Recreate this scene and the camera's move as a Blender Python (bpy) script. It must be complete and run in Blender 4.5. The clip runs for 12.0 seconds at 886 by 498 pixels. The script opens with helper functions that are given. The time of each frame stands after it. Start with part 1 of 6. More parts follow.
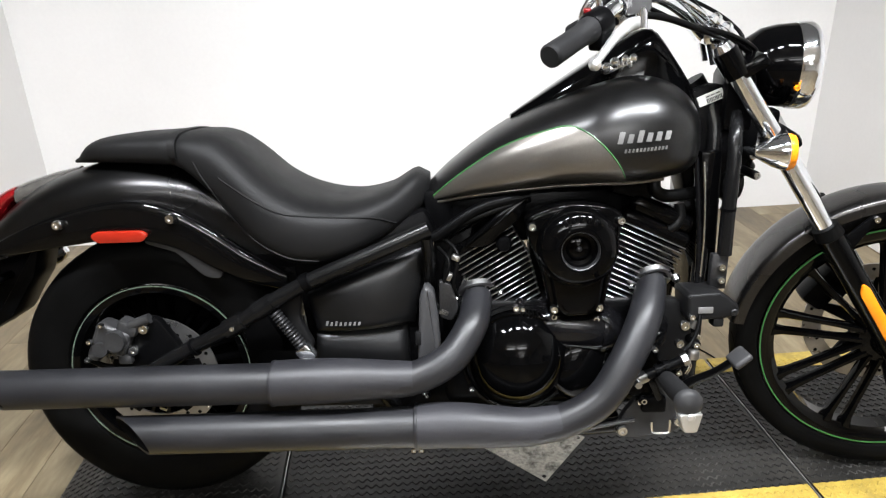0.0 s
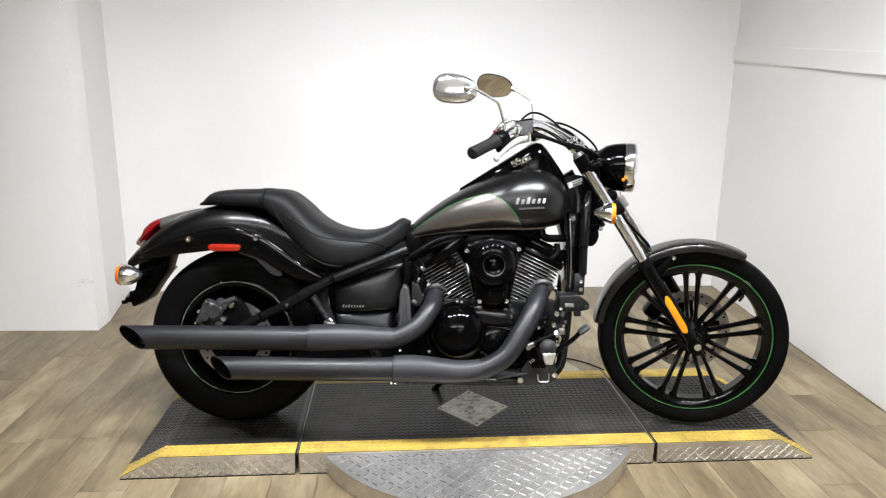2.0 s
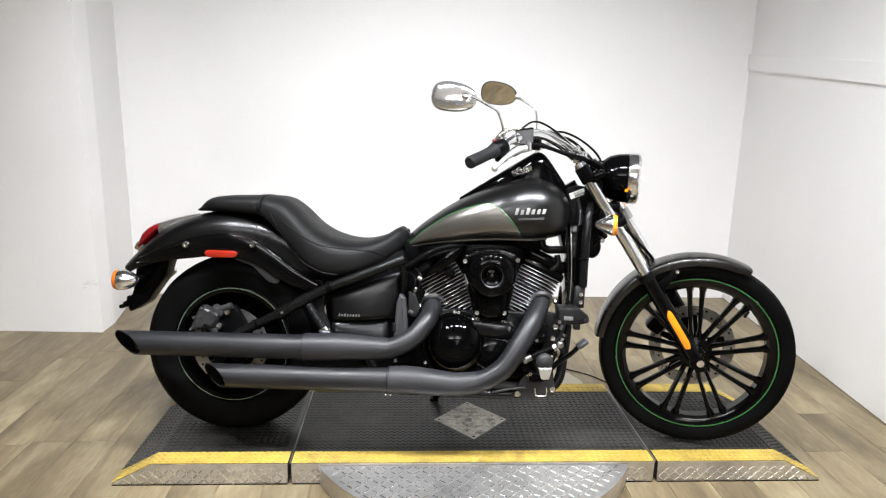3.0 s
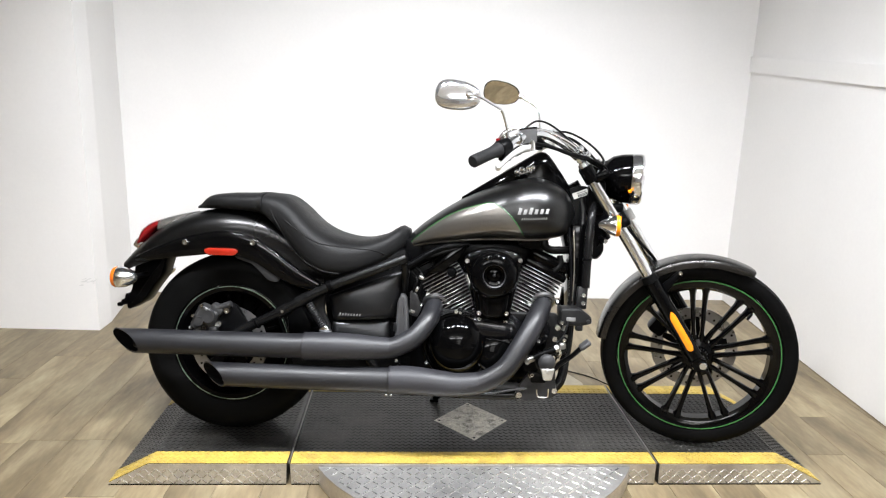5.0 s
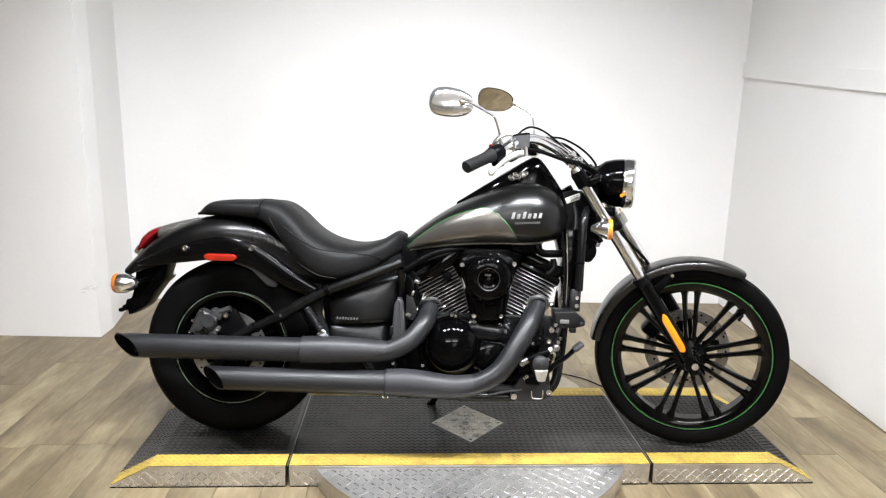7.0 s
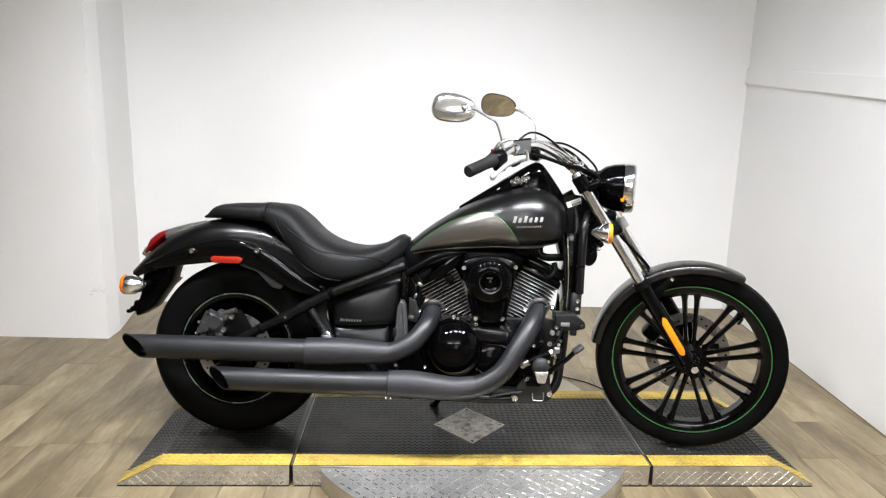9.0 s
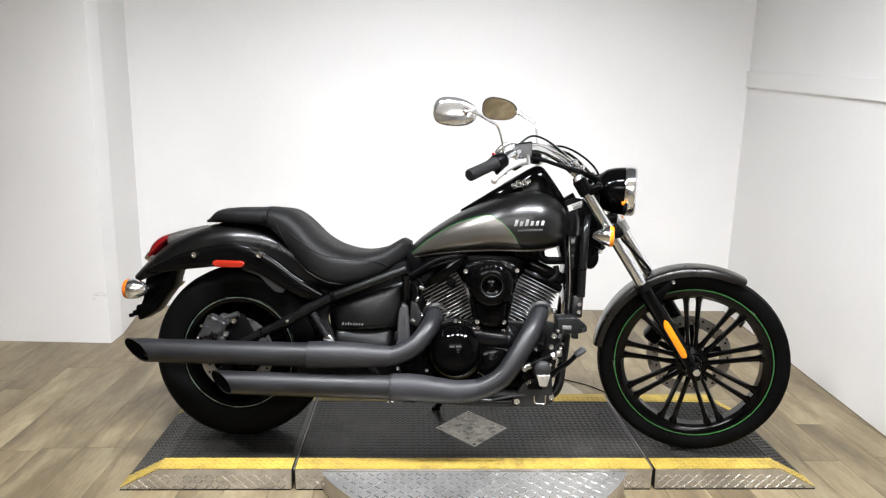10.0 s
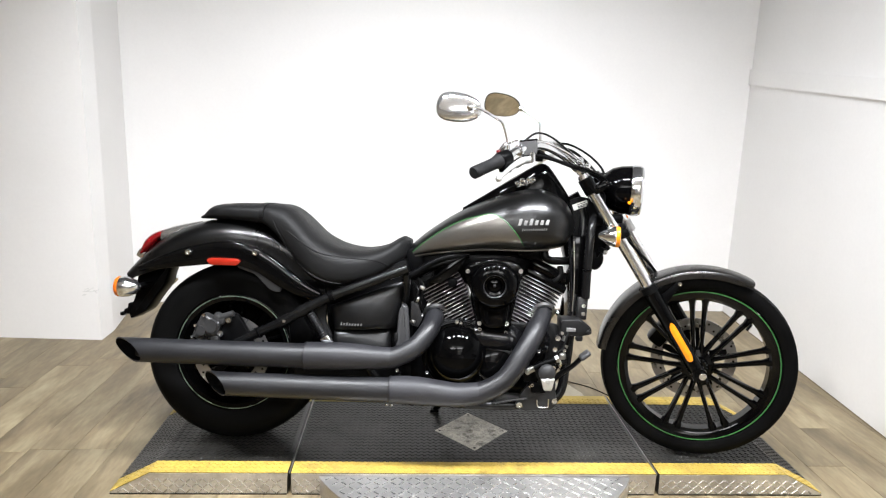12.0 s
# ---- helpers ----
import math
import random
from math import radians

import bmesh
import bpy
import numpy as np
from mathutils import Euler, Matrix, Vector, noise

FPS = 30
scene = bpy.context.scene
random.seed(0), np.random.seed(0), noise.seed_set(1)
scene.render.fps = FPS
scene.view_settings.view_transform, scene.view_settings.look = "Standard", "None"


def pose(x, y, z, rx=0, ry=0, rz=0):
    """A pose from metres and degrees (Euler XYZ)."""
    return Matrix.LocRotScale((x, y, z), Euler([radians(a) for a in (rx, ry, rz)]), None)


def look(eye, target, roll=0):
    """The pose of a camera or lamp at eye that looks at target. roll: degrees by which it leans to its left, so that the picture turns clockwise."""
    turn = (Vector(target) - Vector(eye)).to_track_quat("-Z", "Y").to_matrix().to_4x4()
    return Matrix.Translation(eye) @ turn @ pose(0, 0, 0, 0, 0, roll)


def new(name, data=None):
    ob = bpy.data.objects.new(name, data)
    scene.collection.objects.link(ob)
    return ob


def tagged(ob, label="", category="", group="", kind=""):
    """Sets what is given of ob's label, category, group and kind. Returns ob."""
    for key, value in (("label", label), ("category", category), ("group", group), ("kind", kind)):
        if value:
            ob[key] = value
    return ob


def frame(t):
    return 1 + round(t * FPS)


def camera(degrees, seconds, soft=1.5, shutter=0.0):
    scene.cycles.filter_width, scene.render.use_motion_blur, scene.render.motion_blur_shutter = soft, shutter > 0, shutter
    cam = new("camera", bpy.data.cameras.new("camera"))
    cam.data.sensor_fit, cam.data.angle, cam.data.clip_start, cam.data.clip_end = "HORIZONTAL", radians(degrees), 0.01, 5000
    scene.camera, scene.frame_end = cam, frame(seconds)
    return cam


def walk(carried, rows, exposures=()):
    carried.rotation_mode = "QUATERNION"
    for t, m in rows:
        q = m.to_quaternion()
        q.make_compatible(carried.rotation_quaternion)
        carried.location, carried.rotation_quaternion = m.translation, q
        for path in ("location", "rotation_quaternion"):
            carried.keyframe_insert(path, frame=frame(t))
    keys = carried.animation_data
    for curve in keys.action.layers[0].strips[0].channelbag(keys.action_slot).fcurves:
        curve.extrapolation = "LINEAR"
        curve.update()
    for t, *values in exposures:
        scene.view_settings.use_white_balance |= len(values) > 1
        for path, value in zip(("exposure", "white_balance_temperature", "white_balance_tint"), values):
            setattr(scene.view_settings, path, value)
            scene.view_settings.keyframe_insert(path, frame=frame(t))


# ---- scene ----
cam = camera(67.1, 12.0, 1.22)
PATH = [
    (0, (-0.309, -1.233, 1.212), (-0.176, 0.612, 0.449), -1.90),
    (0.1, (-0.306, -1.316, 1.208), (-0.167, 0.557, 0.517), -0.96),
    (0.2, (-0.318, -1.391, 1.230), (-0.188, 0.478, 0.530), 0.2),
    (0.3, (-0.318, -1.457, 1.247), (-0.206, 0.426, 0.578), 0.60),
    (0.4, (-0.321, -1.510, 1.274), (-0.184, 0.374, 0.618), 1.10),
    (0.5, (-0.317, -1.575, 1.273), (-0.175, 0.317, 0.643), 1.05),
    (0.7, (-0.272, -1.707, 1.262), (-0.173, 0.211, 0.703), 1.89),
    (1, (-0.243, -1.874, 1.281), (-0.191, 0.003, 0.766), 2.2),
    (1.2, (-0.247, -1.967, 1.300), (-0.212, -0.034, 0.790), 1.3),
    (1.5, (-0.285, -2.094, 1.277), (-0.199, -0.201, 0.829), 1.2),
    (1.7, (-0.302, -2.145, 1.276), (-0.203, -0.212, 0.770), 1.04),
    (2, (-0.298, -2.203, 1.269), (-0.150, -0.314, 0.822), 0.7),
    (2.5, (-0.250, -2.192, 1.290), (-0.125, -0.292, 0.882), 0.9),
    (3, (-0.233, -2.170, 1.281), (-0.133, -0.275, 0.845), 1.3),
    (5, (-0.248, -2.154, 1.272), (-0.140, -0.259, 0.839), 1.8),
    (5.5, (-0.247, -2.163, 1.269), (-0.140, -0.267, 0.841), 1.8),
    (6, (-0.241, -2.175, 1.273), (-0.133, -0.278, 0.852), 1.6),
    (6.5, (-0.238, -2.183, 1.275), (-0.138, -0.285, 0.857), 1.4),
    (7, (-0.232, -2.195, 1.272), (-0.126, -0.296, 0.859), 1.4),
    (9, (-0.221, -2.229, 1.273), (-0.133, -0.325, 0.874), 1.5),
    (9.5, (-0.220, -2.234, 1.275), (-0.134, -0.331, 0.876), 1.4),
    (10, (-0.222, -2.233, 1.275), (-0.138, -0.327, 0.885), 1.3),
    (10.5, (-0.225, -2.225, 1.274), (-0.133, -0.319, 0.886), 1.3),
    (11, (-0.232, -2.207, 1.273), (-0.135, -0.305, 0.866), 1.5),
    (11.5, (-0.240, -2.185, 1.270), (-0.138, -0.282, 0.873), 1.5),
    (12, (-0.248, -2.170, 1.274), (-0.144, -0.268, 0.872), 1.9),
]
EXPOSURES = [(0.0, -0.66), (1.0, -0.74), (2.5, -0.70), (4.0, -0.58), (5.5, -0.5), (6.5, -0.54), (8.0, -0.64), (9.0, -0.70), (10.5, -0.66), (12.0, -0.5)]
walk(cam, [(t, look(eye, target, roll)) for t, eye, target, roll in PATH], EXPOSURES)

# ---- world ----
world = bpy.data.worlds.new("world")
scene.world = world
world.use_nodes = True
world.node_tree.nodes["Background"].inputs[0].default_value = (0.9, 0.93, 1.0, 1)
world.node_tree.nodes["Background"].inputs[1].default_value = 0.02

# ---- numbers of the room ----
BACK_Y = 2.03          # back wall
RIGHT_A, RIGHT_B = (1.636, -1.1), (1.87, BACK_Y)   # right wall, seen from above
BLOCK_X, BLOCK_Y = -1.87, 1.31   # corner of the projecting wall
INNER_X = -1.972
CEIL = 2.75
FRONT_Y = -11.0
LEFT_X = -4.2
RIGHT_X = 3.2
PLAT_TOP = 0.075

# track of lamp heads aimed at the back wall, and dimmer panels behind the camera
HEADS = [(-1.2, -0.75, -40), (-0.6, -0.75, 30), (0.0, -0.75, 0), (0.5, -0.75, -24), (1.0, -0.75, 46)]   # x, y, degrees turned
HEAD_Z, HEAD_TILT, HEAD_POWER, HEAD_SPREAD = 2.6, 35.0, 28.0, 118.0
PANELS = [(-1.3, -3.3, 1.0), (0.25, -3.3, 1.0), (0.25, -5.2, 0.2), (0.25, -7.1, 0.1), (0.25, -9.0, 0.1)]   # x, y, share of the power
PANEL_W, PANEL_D, PANEL_DROP = 1.2, 0.4, 0.3
PANEL_POWER = 46.0
UPLIGHT = 0.42          # share of a panel's power, added upwards to brighten the unseen ceiling
LIGHT_COLOUR = (0.972, 1.0, 1.045)

# ---- materials ----


def mat(name, colour, rough=0.5, metal=0.0, vary=0.15, scale=6.0, bump=0.0, fine=120.0, coat=0.0, grain=0.0, spec=0.5, wear=None):
    """A surface: base colour with soft stains at one scale and grain at a finer one, roughness to match, fine relief."""
    m = bpy.data.materials.new(name)
    m.use_nodes = True
    nt = m.node_tree
    b = nt.nodes["Principled BSDF"]
    b.inputs["Roughness"].default_value = rough
    b.inputs["Metallic"].default_value = metal
    b.inputs["Coat Weight"].default_value = coat
    b.inputs["Coat Roughness"].default_value = 0.04
    b.inputs["Specular IOR Level"].default_value = spec
    tc = nt.nodes.new("ShaderNodeTexCoord")
    big = nt.nodes.new("ShaderNodeTexNoise")
    big.inputs["Scale"].default_value = scale
    big.inputs["Detail"].default_value = 6
    small = nt.nodes.new("ShaderNodeTexNoise")
    small.inputs["Scale"].default_value = fine
    small.inputs["Detail"].default_value = 3
    for n in (big, small):
        nt.links.new(tc.outputs["Object"], n.inputs["Vector"])
    ramp = nt.nodes.new("ShaderNodeMapRange")
    ramp.inputs["From Min"].default_value, ramp.inputs["From Max"].default_value = 0.3, 0.7
    ramp.inputs["To Min"].default_value, ramp.inputs["To Max"].default_value = 1 - vary, 1 + vary
    nt.links.new(big.outputs["Fac"], ramp.inputs["Value"])
    ramp2 = nt.nodes.new("ShaderNodeMapRange")
    ramp2.inputs["From Min"].default_value, ramp2.inputs["From Max"].default_value = 0.3, 0.7
    ramp2.inputs["To Min"].default_value, ramp2.inputs["To Max"].default_value = 1 - grain, 1 + grain
    nt.links.new(small.outputs["Fac"], ramp2.inputs["Value"])
    mul = nt.nodes.new("ShaderNodeMath")
    mul.operation = "MULTIPLY"
    nt.links.new(ramp.outputs[0], mul.inputs[0])
    nt.links.new(ramp2.outputs[0], mul.inputs[1])
    col = nt.nodes.new("ShaderNodeVectorMath")
    col.operation = "SCALE"
    col.inputs[0].default_value = colour
    nt.links.new(mul.outputs[0], col.inputs["Scale"])
    if wear:
        # worn or dusty patches with ragged edges, running on from piece to piece
        tone, low, high, size = wear
        geo = nt.nodes.new("ShaderNodeNewGeometry")
        rub = nt.nodes.new("ShaderNodeTexNoise")
        rub.inputs["Scale"].default_value = size
        rub.inputs["Detail"].default_value = 9
        rub.inputs["Roughness"].default_value = 0.68
        nt.links.new(geo.outputs["Position"], rub.inputs["Vector"])
        much = nt.nodes.new("ShaderNodeMapRange")
        much.inputs["From Min"].default_value, much.inputs["From Max"].default_value = low, high
        nt.links.new(rub.outputs["Fac"], much.inputs["Value"])
        blend = nt.nodes.new("ShaderNodeMix")
        blend.data_type = "RGBA"
        nt.links.new(much.outputs[0], blend.inputs["Factor"])
        nt.links.new(col.outputs[0], blend.inputs["A"])
        blend.inputs["B"].default_value = (*tone, 1)
        nt.links.new(blend.outputs["Result"], b.inputs["Base Color"])
    else:
        nt.links.new(col.outputs[0], b.inputs["Base Color"])
    rr = nt.nodes.new("ShaderNodeMapRange")
    rr.inputs["From Min"].default_value, rr.inputs["From Max"].default_value = 0.3, 0.7
    rr.inputs["To Min"].default_value, rr.inputs["To Max"].default_value = max(0.02, rough * 0.85), min(1, rough * 1.15)
    nt.links.new(big.outputs["Fac"], rr.inputs["Value"])
    nt.links.new(rr.outputs[0], b.inputs["Roughness"])
    if bump:
        bp = nt.nodes.new("ShaderNodeBump")
        bp.inputs["Strength"].default_value = bump
        bp.inputs["Distance"].default_value = 0.002
        nt.links.new(small.outputs["Fac"], bp.inputs["Height"])
        nt.links.new(bp.outputs[0], b.inputs["Normal"])
    return m


def glow(name, colour, strength):
    m = bpy.data.materials.new(name)
    m.use_nodes = True
    b = m.node_tree.nodes["Principled BSDF"]
    b.inputs["Base Color"].default_value = (*colour, 1)
    b.inputs["Emission Color"].default_value = (*colour, 1)
    b.inputs["Emission Strength"].default_value = strength
    return m


def wood_planks(name):
    """Pale greige vinyl planks: each piece its own tone, with long grain along the board."""
    m = bpy.data.materials.new(name)
    m.use_nodes = True
    nt = m.node_tree
    b = nt.nodes["Principled BSDF"]
    tc = nt.nodes.new("ShaderNodeTexCoord")
    info = nt.nodes.new("ShaderNodeObjectInfo")
    geo = nt.nodes.new("ShaderNodeNewGeometry")
    rnd = nt.nodes.new("ShaderNodeMath")
    rnd.operation = "ADD"
    nt.links.new(info.outputs["Random"], rnd.inputs[0])
    nt.links.new(geo.outputs["Random Per Island"], rnd.inputs[1])
    shift = nt.nodes.new("ShaderNodeVectorMath")
    shift.operation = "SCALE"
    shift.inputs[0].default_value = (37.0, 91.0, 13.0)
    nt.links.new(rnd.outputs[0], shift.inputs["Scale"])
    add = nt.nodes.new("ShaderNodeVectorMath")
    nt.links.new(geo.outputs["Position"], add.inputs[0])
    nt.links.new(shift.outputs[0], add.inputs[1])
    stretch = nt.nodes.new("ShaderNodeMapping")
    stretch.inputs["Scale"].default_value = (7.5, 1.7, 1.0)
    nt.links.new(add.outputs[0], stretch.inputs["Vector"])
    g1 = nt.nodes.new("ShaderNodeTexNoise")
    g1.inputs["Scale"].default_value = 1.0
    g1.inputs["Detail"].default_value = 5
    g1.inputs["Distortion"].default_value = 0.7
    nt.links.new(stretch.outputs[0], g1.inputs["Vector"])
    g2 = nt.nodes.new("ShaderNodeTexNoise")
    g2.inputs["Scale"].default_value = 9.0
    g2.inputs["Detail"].default_value = 7
    nt.links.new(stretch.outputs[0], g2.inputs["Vector"])
    ramp = nt.nodes.new("ShaderNodeValToRGB")
    el = ramp.color_ramp.elements
    el[0].position, el[0].color = 0.28, (0.18, 0.134, 0.075, 1)
    el[1].position, el[1].color = 0.74, (0.53, 0.44, 0.27, 1)
    mid = el.new(0.5)
    mid.color = (0.325, 0.25, 0.142, 1)
    mix = nt.nodes.new("ShaderNodeMath")
    mix.operation = "MULTIPLY_ADD"
    mix.inputs[1].default_value = 0.34
    nt.links.new(g2.outputs["Fac"], mix.inputs[0])
    sub = nt.nodes.new("ShaderNodeMath")
    sub.operation = "MULTIPLY_ADD"
    sub.inputs[1].default_value = 0.95
    sub.inputs[2].default_value = -0.14
    nt.links.new(g1.outputs["Fac"], sub.inputs[0])
    nt.links.new(sub.outputs[0], mix.inputs[2])
    nt.links.new(mix.outputs[0], ramp.inputs["Fac"])
    frac = nt.nodes.new("ShaderNodeMath")
    frac.operation = "FRACT"
    nt.links.new(rnd.outputs[0], frac.inputs[0])
    tone = nt.nodes.new("ShaderNodeMapRange")
    tone.inputs["To Min"].default_value, tone.inputs["To Max"].default_value = 0.505, 0.685
    nt.links.new(frac.outputs[0], tone.inputs["Value"])
    col = nt.nodes.new("ShaderNodeVectorMath")
    col.operation = "SCALE"
    nt.links.new(ramp.outputs["Color"], col.inputs[0])
    nt.links.new(tone.outputs[0], col.inputs["Scale"])
    nt.links.new(col.outputs[0], b.inputs["Base Color"])
    b.inputs["Roughness"].default_value = 0.42
    bp = nt.nodes.new("ShaderNodeBump")
    bp.inputs["Strength"].default_value = 0.15
    bp.inputs["Distance"].default_value = 0.002
    nt.links.new(g2.outputs["Fac"], bp.inputs["Height"])
    nt.links.new(bp.outputs[0], b.inputs["Normal"])
    return m


M_WALL = mat("white_wall_paint", (0.78, 0.77, 0.76), 0.6, vary=0.025, scale=1.7, bump=0.12, fine=60, grain=0.01)
M_DARKWALL = mat("tan_showroom_paint", (0.3, 0.24, 0.16), 0.7, vary=0.1, scale=2)
M_SCUFF = mat("rubbed_scuff", (0.66, 0.655, 0.645), 0.7, vary=0.1, scale=60)
M_CEIL = mat("ceiling_paint", (0.85, 0.85, 0.84), 0.8, vary=0.04, scale=2, bump=0.2, fine=40)
M_DARKCEIL = mat("dark_ceiling_paint", (0.09, 0.088, 0.085), 0.8, vary=0.1, scale=2)
M_FLOOR = wood_planks("vinyl_planks")
M_GAP = mat("plank_joint", (0.16, 0.125, 0.08), 0.9)
M_TREADBLACK = mat("black_painted_tread_plate", (0.006, 0.006, 0.0058), 0.36, vary=0.5, scale=3.5, bump=0.25, fine=200, grain=0.35, spec=0.5, wear=((0.042, 0.039, 0.034), 0.45, 0.8, 2.6))
# lugs paler than the deck: glints put into the colour, plus worn patches
M_TREADLUG = mat("lightened_scuffed_tread_lug", (0.016, 0.0156, 0.0152), 0.32, 0.4, vary=0.5, scale=5, bump=0.15, fine=200, grain=0.3, wear=((0.13, 0.126, 0.118), 0.5, 0.74, 4.0))
M_YELLOW = mat("yellow_safety_paint", (0.45, 0.32, 0.062), 0.5, vary=0.2, scale=7, bump=0.2, fine=150, grain=0.12, wear=((0.16, 0.12, 0.04), 0.52, 0.78, 9.0))
M_STEEL = mat("bare_tread_plate", (0.5, 0.49, 0.48), 0.36, 0.75, vary=0.2, scale=6, bump=0.15, fine=160, grain=0.12, wear=((0.4, 0.39, 0.37), 0.45, 0.75, 5.0))
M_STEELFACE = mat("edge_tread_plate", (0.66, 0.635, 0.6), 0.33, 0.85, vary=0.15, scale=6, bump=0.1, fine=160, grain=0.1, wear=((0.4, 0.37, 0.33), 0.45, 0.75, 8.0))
# lugs a little brighter and glossier than the plates
M_BRIGHTLUG = mat("bright_tread_lug", (0.68, 0.67, 0.66), 0.24, 0.9, vary=0.2, scale=6, wear=((0.5, 0.48, 0.46), 0.45, 0.75, 5.0))
M_DIAMOND = mat("worn_white_paint", (0.5, 0.475, 0.42), 0.55, vary=0.2, scale=30, bump=0.3, fine=120, grain=0.2, wear=((0.08, 0.07, 0.055), 0.5, 0.66, 20.0))
M_PAINT = mat("satin_dark_metallic_paint", (0.044, 0.044, 0.0445), 0.3, 0.95, vary=0.08, scale=4, fine=900, grain=0.3, spec=0.3)
M_GUARDPAINT = mat("satin_grey_black_metallic", (0.03, 0.0298, 0.0302), 0.28, 0.95, vary=0.1, scale=5, fine=900, grain=0.3, spec=0.3)
# front guard's copy of the guard paint, lightened to carry its highlight
M_FRONTGUARD = mat("highlit_guard_metallic", (0.058, 0.056, 0.055), 0.26, 0.95, vary=0.1, scale=5, fine=900, grain=0.3, spec=0.3)
M_PANEL = mat("satin_grey_metallic_paint", (0.185, 0.174, 0.159), 0.31, 0.85, vary=0.06, scale=4, fine=900, grain=0.25)
M_GLOSS = mat("gloss_black_enamel", (0.001, 0.001, 0.0011), 0.06, 0.0, vary=0.2, spec=0.12)
M_BARREL = mat("polished_black_casting", (0.004, 0.004, 0.0046), 0.1, 0.1, spec=0.25, vary=0.25, scale=18, bump=0.15, fine=120)
M_STRUT = mat("deep_gloss_black_paint", (0.0015, 0.0015, 0.0016), 0.07, spec=0.25, vary=0.2)
M_WHEEL = mat("gloss_black_wheel", (0.001, 0.001, 0.0011), 0.06, spec=0.16, vary=0.2)
M_RIM = mat("deep_gloss_black_rim", (0.001, 0.001, 0.0011), 0.05, spec=0.26, vary=0.2)
M_TUBE = mat("semi_gloss_black_tube", (0.004, 0.004, 0.0042), 0.24, spec=0.25, vary=0.2, fine=300)
M_SATIN = mat("satin_black_paint", (0.0018, 0.0018, 0.002), 0.3, spec=0.05, vary=0.2, bump=0.05, fine=300)
M_COVER = mat("satin_black_cover", (0.031, 0.0315, 0.033), 0.31, 0.9, vary=0.1, fine=900, grain=0.2, spec=0.3)
M_EXH = mat("matt_black_exhaust_coating", (0.0115, 0.0117, 0.0138), 0.44, 0.1, vary=0.25, scale=7, bump=0.1, fine=500, grain=0.1)
# shields paler and slightly bluer than the pipes
M_SHIELD = mat("grey_shield_coating", (0.0235, 0.0235, 0.0275), 0.5, 0.1, vary=0.25, scale=7, bump=0.1, fine=500, grain=0.1)
# near-black for pipe mouths, and for shade in gaps, grooves and holes
M_NEARBLACK = mat("near_black_recess", (0.002, 0.002, 0.002), 0.9, spec=0.04)
M_SEAT = mat("black_vinyl", (0.006, 0.006, 0.0062), 0.48, spec=0.17, vary=0.15, scale=8, bump=0.35, fine=700)
M_RUBBER = mat("tyre_rubber", (0.0022, 0.0022, 0.0022), 0.58, spec=0.05, vary=0.3, scale=10, bump=0.15, fine=250, grain=0.1)
M_GRIP = mat("grip_rubber", (0.012, 0.012, 0.0125), 0.6, spec=0.12, vary=0.15, bump=0.3, fine=350)
# blue tint in the base colour cools the tan reflections
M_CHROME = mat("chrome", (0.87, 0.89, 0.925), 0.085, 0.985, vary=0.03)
# short of full metal, so white base colour stands in for bright reflections
M_SHELL = mat("whitened_chrome_shell", (0.93, 0.94, 0.95), 0.1, 0.95, vary=0.05)
M_LEVER = mat("brushed_light_alloy", (0.78, 0.78, 0.77), 0.36, 0.85, vary=0.1, scale=20, bump=0.05, fine=300)
M_ALU = mat("cast_aluminium", (0.45, 0.45, 0.45), 0.32, 1.0, vary=0.15, scale=20, bump=0.1, fine=300)
M_FIN = mat("machined_fin_edge", (0.48, 0.48, 0.48), 0.3, 1.0, vary=0.15, scale=25)
M_DARKALU = mat("dark_cast_metal", (0.03, 0.03, 0.0315), 0.36, 0.6, vary=0.3, scale=20, bump=0.2, fine=250, grain=0.2)
M_CALIPER = mat("grey_cast_caliper", (0.036, 0.036, 0.037), 0.42, 0.3, vary=0.25, scale=20, bump=0.2, fine=250, grain=0.15)
M_GUARD = mat("grey_plastic_guard", (0.008, 0.008, 0.0083), 0.4, spec=0.15, vary=0.1)
M_DISC = mat("brake_disc_steel", (0.33, 0.325, 0.32), 0.3, 0.9, vary=0.12, scale=30)
M_AMBER = mat("amber_reflector", (0.9, 0.27, 0.008), 0.22, vary=0.1, scale=40, coat=0.5)
M_AMBERLENS = mat("amber_lens", (0.6, 0.13, 0.012), 0.16, vary=0.1, scale=40, coat=0.6)
M_RED = mat("red_reflector", (0.26, 0.014, 0.006), 0.18, vary=0.1, scale=40, coat=0.5)
M_REDLENS = mat("red_lens", (0.15, 0.004, 0.006), 0.1, vary=0.1, scale=30, coat=1.0)
M_CLEAR = mat("smoky_clear_lens", (0.1, 0.095, 0.088), 0.12, 0.4, vary=0.25, scale=30, coat=1.0)
M_GREEN = mat("green_pinstripe", (0.03, 0.13, 0.036), 0.3, vary=0.08)
# green line greyed to silver, the rim edge's reflection put into the colour
M_RIMLINE = mat("silvered_rim_line", (0.19, 0.25, 0.2), 0.28, 0.6, vary=0.3, scale=14)
M_SILVER = mat("silver_emblem", (0.25, 0.25, 0.25), 0.3, 0.5, vary=0.05)
M_DIMSILVER = mat("dim_emblem", (0.16, 0.16, 0.16), 0.35, 0.4, vary=0.05)
M_LABEL = mat("white_sticker", (0.75, 0.75, 0.72), 0.5, vary=0.05)
M_SHEET = mat("pale_card", (0.42, 0.37, 0.28), 0.6, vary=0.12, scale=9, grain=0.05)
M_INK = mat("printed_ink", (0.05, 0.05, 0.05), 0.6)
